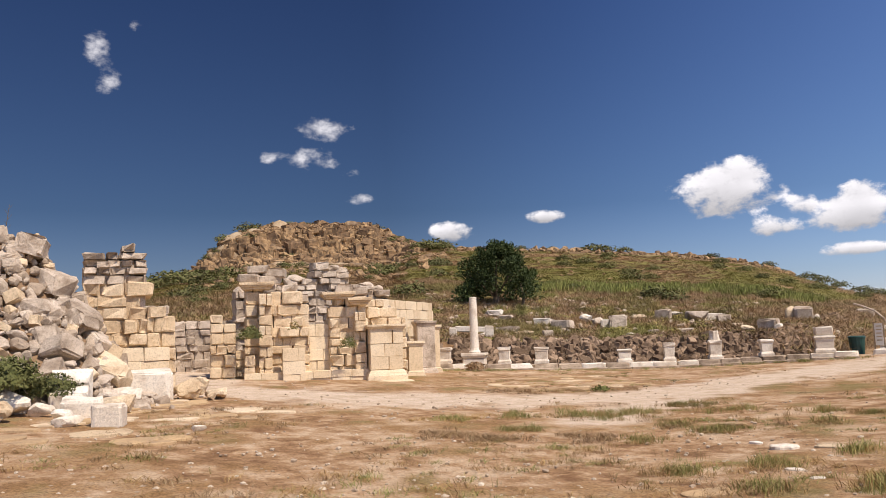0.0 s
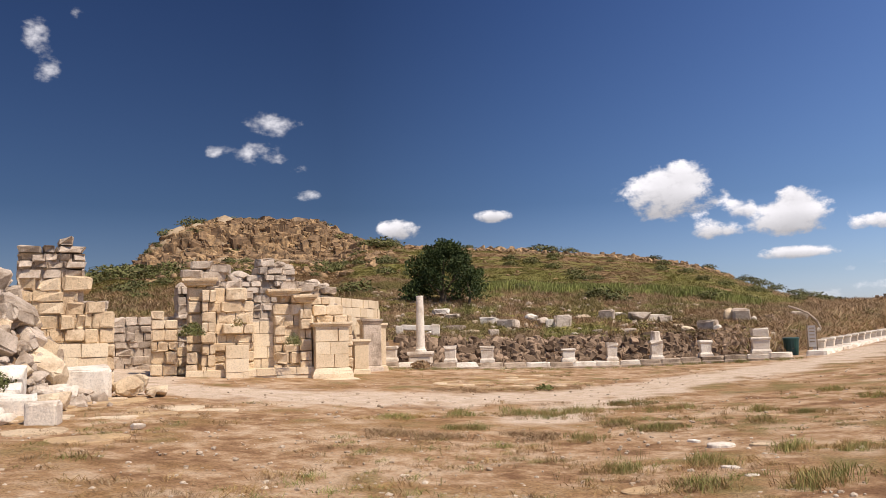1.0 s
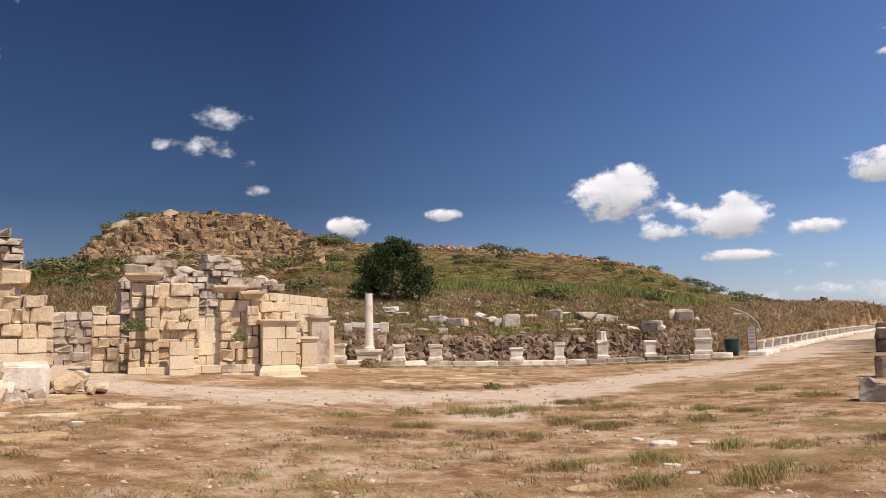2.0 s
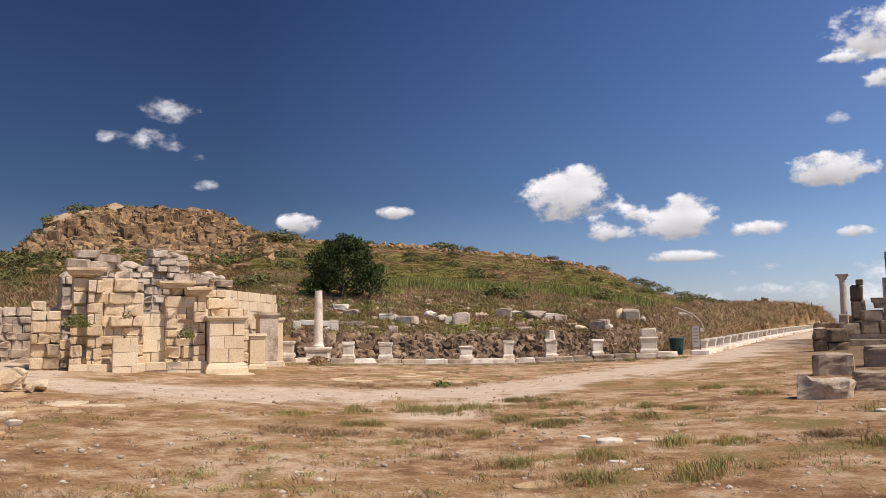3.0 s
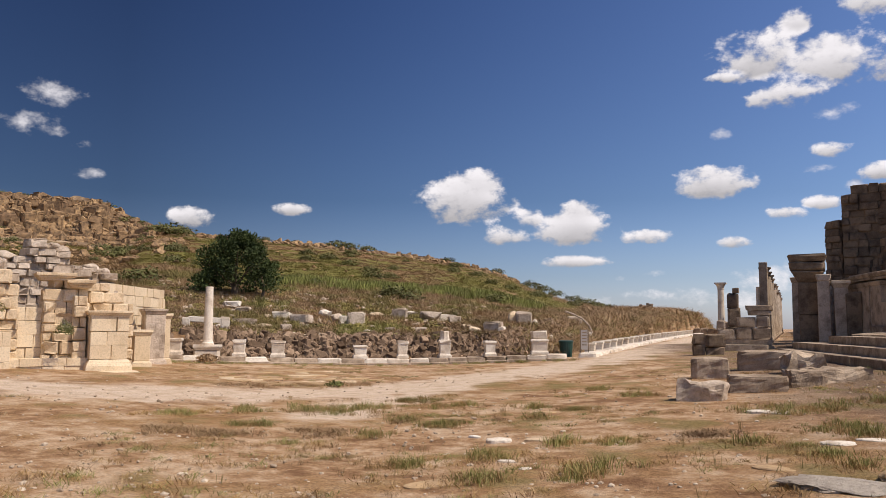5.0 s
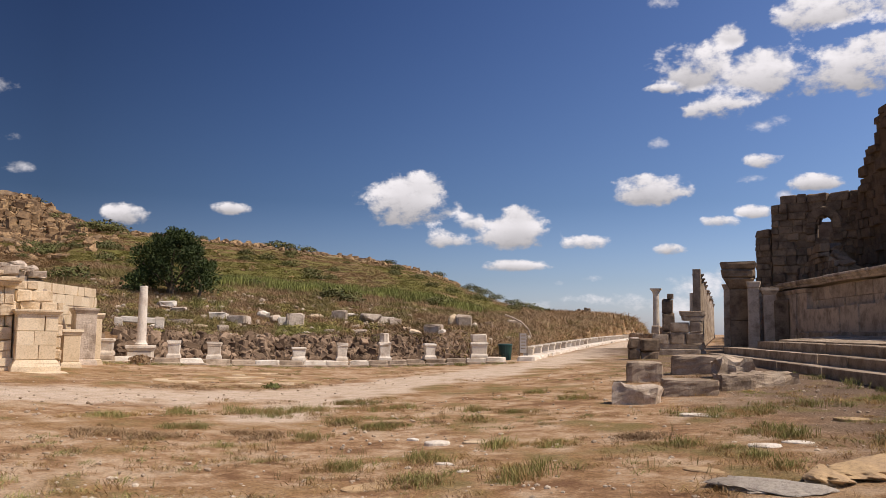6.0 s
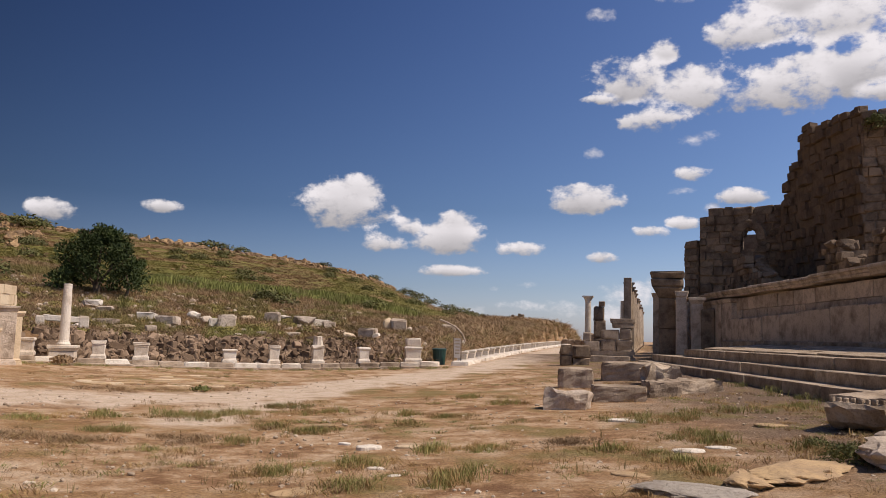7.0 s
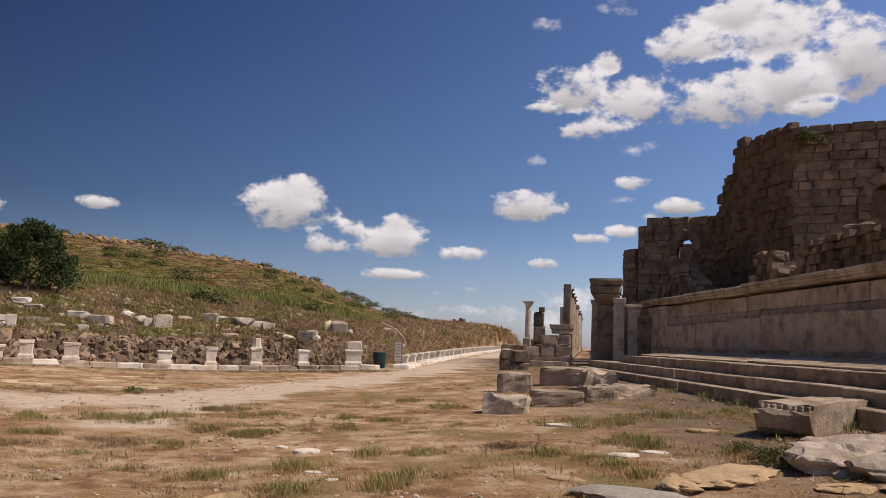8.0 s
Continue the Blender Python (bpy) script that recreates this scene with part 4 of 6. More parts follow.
def tower_wall(owner, length, depth, tops, seed, holes=(), course=(0.36, 0.56), width=(0.45, 1.2), variants=None, material=None, rough=0.09, y0=0.0):
    rng = random.Random(seed)
    xs, hs = [t[0] for t in tops], [t[1] for t in tops]
    z = 0.0
    while z < max(hs):
        h = rng.uniform(*course)
        x = -rng.uniform(0, 0.4)
        while x < length:
            w = rng.uniform(*width)
            a, b = max(x, 0), min(x + w, length)
            m = (a + b) / 2
            if b - a > 0.12 and z + 0.6 * h < np.interp(m, xs, hs) + rng.uniform(-0.08, 0.08) and arch_clear(holes, m, z + h / 2, 0.05):
                piece("wall_block", rng.choice(variants), owner, trs(m, y0 + 0.25 + rng.uniform(-rough, rough), z + h / 2, b - a - 0.015, 0.5, h - 0.015, rng.uniform(-1, 1), rng.uniform(-0.6, 0.6), rng.uniform(-1.2, 1.2)))
            x += w
        z += h
    for hx, hz, rx, rz in holes:
        for k in range(11):
            a = math.pi * k / 10
            piece("arch_stone", rng.choice(variants), owner, trs(hx + math.cos(a) * (rx + 0.06), y0 + 0.22, hz + math.sin(a) * (rz + 0.06), 0.55, 0.7, 0.36, 0, -math.degrees(a), 0))
        for side in (-1, 1):
            for k in range(2):
                piece("jamb_stone", rng.choice(variants), owner, trs(hx + side * (rx + 0.1), y0 + 0.22, hz - 0.25 - 0.45 * k, 0.5, 0.6, 0.44))
    bm = bmesh.new()
    n = max(2, int(length / 0.25))
    for i in range(n):
        a, b = length * i / n, length * (i + 1) / n
        top = float(np.interp((a + b) / 2, xs, hs)) - 0.3
        zz, runs, start = -0.6, [], None
        while zz <= top:
            free = arch_clear(holes, (a + b) / 2, zz + 0.1)
            if free and start is None:
                start = zz
            if not free and start is not None:
                runs.append((start, zz))
                start = None
            zz += 0.2
        if start is not None:
            runs.append((start, max(top, start + 0.1)))
        for z0, z1 in runs:
            box(bm, a, b, y0 + 0.12, y0 + depth, z0, z1)
    tagged(part("core", bm, material, owner, "rubble core of the wall"), kind="stuff")


def build_podium_wall():
    t = front_thing("fountain_wall", -6.2, 4.9, "ruined fountain wall with marble dado and broken brown upper courses", "wall")
    n = 39.0
    tower_wall(t, n, 1.6, [(0, 3.5), (10, 3.45), (20, 3.4), (n, 3.45)], 81, course=(0.5, 0.62), width=(0.9, 1.7), variants=MARBLE_BLOCKS, material=STEP, rough=0.03)
    s, rng = 5.6, random.Random(82)
    top = 2.28
    while s < n:
        w = rng.uniform(1.4, 3.2)
        top += rng.uniform(-0.05, 0.09)
        piece("dado_slab", rng.choice(MARBLE_BLOCKS), t, trs(s + w / 2, -0.28 + rng.uniform(-0.05, 0.05), (0.95 + top) / 2, w - 0.02, 0.45, top - 0.95, rng.uniform(-0.5, 0.5), rng.uniform(-0.8, 0.4), rng.uniform(-0.5, 0.5)))
        piece("dado_foot", rng.choice(BROKEN_BLOCKS), t, trs(s + w / 2, -0.5, 1.12, w - 0.03, 0.6, 0.34, rng.uniform(-1, 1), rng.uniform(-0.5, 0.5), rng.uniform(-1, 1)))
        s += w
    s = 0.0
    while s < n:
        w = rng.uniform(1.5, 2.8)
        bm = bmesh.new()
        moulding(bm, w - 0.02, 1.0, [(0, 0.1, -0.02, 0.02), (0.1, 0.2, 0.05, 0.09), (0.2, 0.32, 0.12, 0.12)])
        part("cornice", worn(bm, 0.02, 0.025, rng), MARBLE, t, "weathered moulded cornice block").matrix_basis = pose(s + w / 2, 0.3 + rng.uniform(-0.04, 0.04), 3.38 + rng.uniform(-0.02, 0.02), 0, rng.uniform(-0.4, 0.4), rng.uniform(-0.5, 0.5))
        s += w
    # marble-faced end of the wall
    for x, w in ((0.5, 0.9), (1.75, 1.4), (3.3, 1.5), (4.85, 1.4)):
        bm = bmesh.new()
        moulding(bm, w, 0.35, [(0.9, 1.15, 0.05, 0.04), (1.15, 3.1, 0.0, 0.0), (3.1, 3.3, 0.02, 0.08)])
        part("facing_slab", worn(bm, 0.012, 0.02, rng), MARBLE, t, "tall marble facing slab").matrix_basis = pose(x, -0.12 + rng.uniform(-0.03, 0.03), 0)
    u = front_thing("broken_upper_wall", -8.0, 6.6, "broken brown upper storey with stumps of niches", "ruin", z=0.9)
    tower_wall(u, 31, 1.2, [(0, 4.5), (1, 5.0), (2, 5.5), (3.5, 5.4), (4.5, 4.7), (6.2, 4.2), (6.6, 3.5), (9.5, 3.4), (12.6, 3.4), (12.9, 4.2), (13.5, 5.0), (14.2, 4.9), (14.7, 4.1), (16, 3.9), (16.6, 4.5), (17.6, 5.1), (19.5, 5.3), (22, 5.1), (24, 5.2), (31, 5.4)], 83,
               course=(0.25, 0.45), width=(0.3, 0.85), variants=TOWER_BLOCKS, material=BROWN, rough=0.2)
    # tumbled stones left along its broken top
    r = random.Random(84)
    for k in range(46):
        x = r.choice((r.uniform(0.5, 6), r.uniform(12.8, 15.5), r.uniform(15.5, 25), r.uniform(6.5, 12.6)))
        z = float(np.interp(x, [0, 2, 3.5, 4.5, 6.2, 6.6, 12.6, 13.5, 14.2, 14.7, 16, 17.6, 25], [4.5, 5.4, 5.3, 4.7, 4.2, 3.5, 3.4, 4.9, 4.8, 4.1, 3.9, 5.1, 5.2]))
        q = r.uniform(0.3, 0.8)
        piece("tumbled_stone", r.choice(BROWN_BOULDERS), u, trs(x, 0.45 + r.uniform(-0.3, 0.3), z - 0.02, q * 1.3, q, q * 0.8, r.uniform(-20, 20), r.uniform(-20, 20), r.uniform(0, 360)))


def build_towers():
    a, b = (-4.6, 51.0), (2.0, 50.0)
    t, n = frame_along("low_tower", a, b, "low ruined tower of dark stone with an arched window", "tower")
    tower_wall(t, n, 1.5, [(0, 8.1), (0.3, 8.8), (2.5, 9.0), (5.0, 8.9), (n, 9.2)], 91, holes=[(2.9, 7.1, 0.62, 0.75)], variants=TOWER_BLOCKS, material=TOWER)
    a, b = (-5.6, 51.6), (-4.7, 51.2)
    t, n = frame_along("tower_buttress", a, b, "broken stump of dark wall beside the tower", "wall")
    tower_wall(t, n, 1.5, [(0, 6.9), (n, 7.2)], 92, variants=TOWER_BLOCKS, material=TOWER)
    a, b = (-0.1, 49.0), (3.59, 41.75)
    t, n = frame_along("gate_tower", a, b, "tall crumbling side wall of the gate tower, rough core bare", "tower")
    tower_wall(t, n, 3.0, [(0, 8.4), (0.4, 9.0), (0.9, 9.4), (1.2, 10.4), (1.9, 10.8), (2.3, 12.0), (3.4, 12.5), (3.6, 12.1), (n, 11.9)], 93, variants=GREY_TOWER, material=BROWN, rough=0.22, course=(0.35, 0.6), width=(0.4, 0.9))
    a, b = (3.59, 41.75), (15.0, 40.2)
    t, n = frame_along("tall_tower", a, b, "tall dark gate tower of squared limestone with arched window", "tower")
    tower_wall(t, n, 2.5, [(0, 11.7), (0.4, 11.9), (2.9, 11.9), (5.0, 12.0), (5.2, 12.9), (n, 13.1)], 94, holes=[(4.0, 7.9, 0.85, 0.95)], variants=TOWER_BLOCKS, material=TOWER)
    # added backing walls close the towers off from behind and keep their windows dark
    for a, b, h, lab in (((-4.6, 56), (3.5, 56), 7.9, "plain added backing that darkens the low tower's window"), ((3.0, 49), (15.0, 47), 10.5, "plain added backing that darkens the tall tower's window")):
        w, n = frame_along("rear_wall", a, b, lab, "wall", kind="structure")
        bm = bmesh.new()
        box(bm, 0, n, 0, 1.0, -0.5, h)
        part("core", bm, TOWER, w)


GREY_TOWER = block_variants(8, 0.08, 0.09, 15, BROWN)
build_steps()
build_podium_wall()
build_towers()


def column(x, y, h, r, material, label, capital=True, z=None, group="", square=False):
    c = thing("column", x, y, gz(x, y) if z is None else z, 8, label, "column", group)
    bm = bmesh.new()
    moulding(bm, r * 2.6, r * 2.6, [(0, 0.14, 0, 0)])
    lathe(bm, [(r * 1.3, 0.14), (r * 1.35, 0.2), (r * 1.1, 0.26), (r * 1.2, 0.31), (r * 1.02, 0.36)], 14)
    part("foot", bm, material, c)
    bm = bmesh.new()
    top = h - (r * 2.2 if capital else 0)
    if square:
        moulding(bm, r * 2, r * 2, [(0.36, top, 0, -0.015)])
        worn(bm, 0.01, 0.02)
    else:
        lathe(bm, [(r, 0.36), (r * 0.98, top * 0.5), (r * 0.86, top)], 16)
    part("shaft", bm, material, c)
    if capital:
        bm = bmesh.new()
        lathe(bm, [(r * 0.86, top), (r * 0.95, top + 0.05), (r * 0.9, top + r * 0.5), (r * 1.15, top + r * 1.2), (r * 1.55, top + r * 1.85)], 16, 0.08)
        moulding(bm, r * 3.0, r * 3.0, [(top + r * 1.85, h, -0.03, 0.03)])
        part("capital", bm, material, c, "worn leafy capital")
    return c


def build_colonnade():
    # near pier of stacked blocks
    t = thing("gate_pier", -9.9, 42.0, gz(-9.0, 42.2) - 0.05, 12, "low dark pier of large blocks with a taller jamb", "pier")
    rng = random.Random(101)
    for x, w, z0, z1, d in ((0.5, 2.4, 0.0, 0.3, 1.3), (0.6, 2.2, 0.3, 0.6, 1.15), (1.1, 0.78, 0.6, 1.2, 0.9), (1.89, 0.86, 0.6, 1.2, 0.9), (1.16, 0.92, 1.2, 1.72, 0.85), (2.09, 0.62, 1.2, 1.8, 0.85), (0.25, 0.84, 0.6, 1.1, 0.9), (0.2, 0.4, 1.1, 1.55, 0.6), (1.7, 1.12, 1.8, 2.05, 0.9), (1.6, 1.3, 2.05, 2.3, 1.05)):
        piece("pier_block", rng.choice(BROKEN_BLOCKS if z0 > 0.5 else STEP_BLOCKS), t, trs(x + w / 2, d / 2 - 0.1, (z0 + z1) / 2, w, d, z1 - z0, 0, 0, rng.uniform(-1, 1)))
    for x, w, z0, z1, y in ((0.3, 2.3, 0.0, 0.35, -0.6),):
        piece("pier_step", rng.choice(STEP_BLOCKS), t, trs(x + w / 2, y, (z0 + z1) / 2, w, 0.7, z1 - z0))
    column(-11.0, 48.9, 3.75, 0.2, WHITE, "slender marble column with a leafy capital")
    t = thing("broken_pillar", -9.8, 46.6, gz(-9.8, 46.6), 10, "dark broken stone pillar, top shattered", "pillar")
    for x, z0, z1, w in ((0, 0, 1.2, 0.75), (0.02, 1.2, 2.2, 0.68), (-0.05, 2.2, 3.0, 0.6), (0.12, 3.0, 3.3, 0.35)):
        piece("pillar_block", rng.choice(TOWER_BLOCKS), t, trs(x, 0, (z0 + z1) / 2, w, 0.6, z1 - z0))
    column(-8.35, 45.9, 3.25, 0.13, WHITE, "thin broken marble column without a capital", False)
    for k in range(22):
        x, y = -8.05 - 0.1436 * 3.0 * k, 45.8 + 0.9896 * 3.0 * k
        column(x, y, 4.55 - (0.35 if k % 4 == 3 else 0) - 0.1 * (k % 3), 0.2, STEP, "standing grey column of the street colonnade", k % 3 != 0 and k > 0, group="street columns", square=(k == 0))
    # wall with pilasters along the far side of the street
    a, b = (-4.1, 42.2), (-18.5, 129.0)
    w, n = frame_along("street_wall", b, a, "long shaded street wall with pilasters", "wall")
    bm = bmesh.new()
    rngw = random.Random(103)
    for i in range(44):
        x0, x1 = n * i / 44, n * (i + 1) / 44
        box(bm, x0, x1, 0.35, 1.0, -0.4, 2.6 + rngw.uniform(-0.4, 0.5))
    tagged(part("core", worn(bm, 0.04, 0.04, rngw), TOWER, w, "broken wall between the pilasters"), kind="stuff")
    for i in range(30):
        x = n - 0.5 - 2.9 * i
        hgt = 3.15 + rngw.uniform(-0.3, 0.3)
        bm = bmesh.new()
        moulding(bm, 0.7, 0.6, [(0, 0.2, 0.08, 0.08), (0.2, 0.32, 0.05, 0.0), (0.32, hgt - 0.35, 0, 0), (hgt - 0.35, hgt - 0.15, 0.0, 0.1), (hgt - 0.15, hgt, 0.12, 0.12)])
        part("pilaster", worn(bm, 0.015, 0.02, rngw), MARBLE, w).matrix_basis = pose(x, 0.15, 0)
    p = thing("mushroom_pier", -5.55, 43.6, gz(-5.5, 43.6), 5, "tall dark pier with a heavy overhanging top block", "pier")
    bm = bmesh.new()
    moulding(bm, 0.9, 0.85, [(0, 0.3, 0.1, 0.1), (0.3, 1.6, 0.02, 0.0), (1.6, 3.2, 0.03, 0.0), (3.2, 3.75, 0.0, 0.3)])
    part("shaft", worn(bm, 0.03, 0.04, rng), TOWER, p)
    bm = bmesh.new()
    moulding(bm, 1.55, 1.4, [(3.75, 4.2, 0.0, 0.04), (4.2, 4.6, 0.02, -0.08)])
    part("top_block", worn(bm, 0.06, 0.08, rng), TOWER, p)
    for x, y, w_, h in ((-6.35, 45.5, 0.5, 3.6), (-4.75, 42.6, 0.55, 3.5), (-5.05, 44.6, 0.5, 2.6)):
        t = thing("pilaster_stump", x, y, gz(x, y), 6, "tall weathered pilaster at the street corner", "pilaster")
        bm = bmesh.new()
        moulding(bm, w_, w_, [(0, 0.25, 0.08, 0.06), (0.25, h - 0.3, 0, 0), (h - 0.3, h, 0.0, 0.08)])
        part("shaft", worn(bm, 0.02, 0.03, rng), MARBLE, t)
    # left row of low pedestals along the street
    first = pedestal(-15.95, 40.6, 0.66, 0.64, 12, "low pale pedestal in the row along the street", False, 0.0)
    tagged(first, group="pedestals along the street")
    for k in range(1, 30):
        x, y = -15.95 - 0.18 * 2.35 * k, 40.6 + 0.983 * 2.35 * k
        copy_thing(first, pose(x, y, gz(x, y), 0, 0, 12 + (k * 37) % 5))
    t = thing("street_kerb", 0, 0, 0, 0, "broken kerb stones under the street pedestals", "kerb", kind="structure")
    for k in range(60):
        x, y = -15.2 - 0.18 * 1.4 * k, 38.6 + 0.983 * 1.4 * k
        piece("kerb_stone", rng.choice(WHITE_BLOCKS), t, trs(x, y, gz(x, y) + 0.06, 0.9, 1.3, 0.26, 0, 0, 10 + rng.uniform(-4, 4)))


build_colonnade()


# ---- loose blocks before the steps ----
def rough_slab(name, x, y, sx, sy, sz, turn, label, material, seed, z=0.0, amount=0.3):
    bm = bmesh.new()
    box(bm, -sx / 2, sx / 2, -sy / 2, sy / 2, 0, sz)
    bmesh.ops.subdivide_edges(bm, edges=list(bm.edges), cuts=5, use_grid_fill=True)
    off = Vector((seed * 7.3, seed * 3.1, 0))
    for v in bm.verts:
        v.co += v.normal * 0 + Vector((noise.noise(v.co * 2.6 + off), noise.noise(v.co * 2.6 + off + Vector((9, 0, 0))), noise.noise(v.co * 2.6 + off + Vector((0, 9, 0))))) * min(sx, sy, sz) * amount
        v.co += Vector((noise.noise(v.co * 9 + off), noise.noise(v.co * 9 + off + Vector((5, 0, 0))), noise.noise(v.co * 9 + off + Vector((0, 5, 0))))) * 0.035
        k = (abs(v.co.x) > sx * 0.44) + (abs(v.co.y) > sy * 0.42) + (v.co.z > sz * 0.86)
        if k > 1:
            v.co = Vector((v.co.x * 0.95, v.co.y * 0.95, v.co.z * 0.95))
    ob = part(name, bm, material)
    ob.matrix_world = pose(x, y, gz(x, y) - 0.05 + z, 0, 0, turn)
    return tagged(ob, label, "stone")


def build_loose_blocks():
    rough_slab("rough_block", -4.3, 17.2, 0.95, 0.6, 0.44, 8, "rough grey pitted limestone block on the gravel", GREY, 1)
    rough_slab("kerb_block", -3.55, 19.0, 1.25, 0.55, 0.42, 18, "long squared grey block laid in line", STEP, 11, amount=0.05)
    rough_slab("kerb_block", -2.75, 20.3, 0.85, 0.6, 0.42, 30, "squared grey block laid in line", STEP, 12, amount=0.05)
    rough_slab("broken_slab", -2.2, 21.6, 1.5, 0.8, 0.36, 40, "broken pale slab with a jagged end", STEP, 2)
    rough_slab("square_block", -5.6, 23.3, 1.0, 0.9, 0.62, 14, "large square dark block standing on the gravel", STEP, 13, amount=0.06)
    rough_slab("long_block", -4.5, 26.3, 1.9, 0.8, 0.62, 6, "long dark block behind the square block", STEP, 14, amount=0.05)
    rough_slab("broken_block", -3.35, 24.6, 1.0, 0.9, 0.6, 20, "dark block with a broken corner", STEP, 3)
    t = thing("stacked_blocks", -9.0, 37.3, gz(-9.0, 37.3) - 0.03, 15, "two pairs of rough dark blocks stacked", "stone")
    for i, (x, z, w, h) in enumerate(((-0.42, 0, 0.55, 0.5), (0.28, 0, 0.8, 0.42), (-0.4, 0.5, 0.6, 0.48), (0.28, 0.42, 0.85, 0.55))):
        piece("block", TOWER_BLOCKS[i], t, trs(x, 0, z + h / 2, w, 0.8, h, 0, 0, i * 2))
    # fallen cornice block: its moulded front looks down the forecourt
    c = thing("fallen_cornice", 0.98, 13.75, gz(0.98, 13.75) - 0.02, 64, "fallen moulded marble cornice block lying on the gravel", "stone")
    rng = random.Random(111)
    bm = bmesh.new()
    sec = [(0.0, 0.26), (0.06, 0.10), (0.26, 0.0), (3.5, 0.0), (3.55, 0.5), (2.4, 0.54), (1.2, 0.53), (0.16, 0.50), (0.14, 0.42), (0.02, 0.40), (-0.04, 0.34)]
    n = 9
    rings = [[bm.verts.new((p[0] + rng.uniform(-0.025, 0.025), 0.44 - 0.88 * i / (n - 1), p[1] + 0.05 + rng.uniform(-0.02, 0.02))) for p in sec] for i in range(n)]
    for a, b in zip(rings, rings[1:]):
        for k in range(len(sec)):
            k2 = (k + 1) % len(sec)
            bm.faces.new((a[k], b[k], b[k2], a[k2]))
    bm.faces.new(rings[0][::-1])
    bm.faces.new(rings[-1])
    bmesh.ops.recalc_face_normals(bm, faces=list(bm.faces))
    part("body", bm, STEP, c)
    for i in range(8):
        bm = bmesh.new()
        box(bm, 0.07, 0.16, -0.40 + i * 0.105, -0.34 + i * 0.105, 0.46, 0.53)
        part("dentil", worn(bm, 0.006, 0.01, rng), STEP, c)
    # weathered bedrock and flagstones in the foreground
    bedrock = [(1.55, 11.1, 1.1, 1.6, 0.5, -8, GREY), (1.25, 12.1, 0.45, 0.5, 0.42, 20, GREY), (2.05, 12.2, 1.1, 1.3, 0.4, 15, GREY), (2.3, 10.4, 1.2, 1.2, 0.42, 40, GREY), (1.35, 9.5, 0.7, 0.4, 0.16, 5, FLAG), (1.95, 9.4, 0.8, 0.5, 0.16, -20, FLAG),
               (-0.38, 9.3, 0.42, 0.95, 0.2, 6, FLAG), (0.12, 9.9, 0.75, 1.6, 0.26, -24, FLAG), (-0.92, 8.8, 0.95, 0.7, 0.17, -8, PEBBLESTONE), (2.6, 13.0, 1.0, 0.8, 0.4, 10, CREAM)]
    for k, (x, y, sx, sy, sz, turn, m) in enumerate(bedrock):
        rng = random.Random(300 + k)
        ob = part("pale_rock", boulder_bm(rng, 4, 0.55, 1.0), m)
        for v in ob.data.vertices:
            q = v.co * 3 + Vector((k * 5.0, 0, 0))
            v.co *= 1 + 0.05 * noise.noise(q * 1.7) - 0.10 * max(0.0, 1 - 9 * abs(noise.noise(q * 0.6)))
        ob.matrix_world = trs(x, y, gz(x, y) + sz * 0.2, sx * 1.2, sy * 1.2, sz, 0, 0, turn)
        tagged(ob, "pale cracked limestone outcrop in the dry ground", "rock", "foreground rocks")
    near = [(-1.18, 11.5, 0.5, 0.34, 0.1, 10, WHITE), (-0.8, 11.9, 0.4, 0.3, 0.07, 0, WHITE), (-2.6, 15.0, 0.75, 0.5, 0.07, 12, WHITE), (-0.2, 14.6, 0.6, 0.45, 0.05, 0, FLAG), (-5.75, 10.9, 0.38, 0.36, 0.1, 60, WHITE), (-5.15, 11.15, 0.5, 0.34, 0.07, 20, CREAM), (-1.6, 9.6, 0.6, 0.3, 0.07, -5, FLAG), (-4.85, 7.7, 0.42, 0.8, 0.07, -25, FLAG)]
    far = [(-4.8, 9.3, 0.25, 0.14, 0.06, 0, WHITE), (-4.35, 8.9, 0.2, 0.12, 0.05, 40, WHITE), (-6.35, 11.2, 0.2, 0.14, 0.05, 0, WHITE), (-11.9, 4.2, 0.9, 0.5, 0.06, 70, FLAG), (-14.2, 2.9, 0.9, 0.5, 0.06, 40, FLAG), (-17.0, 18.5, 1.2, 0.7, 0.05, 60, FLAG), (-18.2, 20.4, 1.1, 0.6, 0.05, 20, FLAG), (-19.5, 18.4, 1.1, 0.6, 0.05, 50, FLAG), (-6.6, 14.6, 0.4, 0.3, 0.05, 10, FLAG), (-7.9, 13.2, 0.5, 0.35, 0.05, 30, FLAG)]
    for x, y, sx, sy, sz, turn, m in near + far:
        flat_stone(x, y, sx, sy, sz * 0.4, turn, m)
    # worn paving before the collapsed wall and between the track and the kerb
    rng = random.Random(340)
    for cx, cy, wx, wy, count in ((-16.4, 6.6, 2.2, 1.4, 26), (-13.6, 3.6, 1.6, 1.2, 12), (-17.6, 19.6, 1.6, 2.2, 22), (-20.2, 22.6, 1.4, 1.8, 10)):
        for _ in range(count):
            x, y = cx + rng.uniform(-1, 1) * wx, cy + rng.uniform(-1, 1) * wy
            if track_at(x, y) > 0.9:
                flat_stone(x, y, rng.uniform(0.5, 1.2), rng.uniform(0.4, 0.9), rng.uniform(0.02, 0.035), rng.uniform(0, 180), rng.choice((FLAG, FLAG, CREAM)))


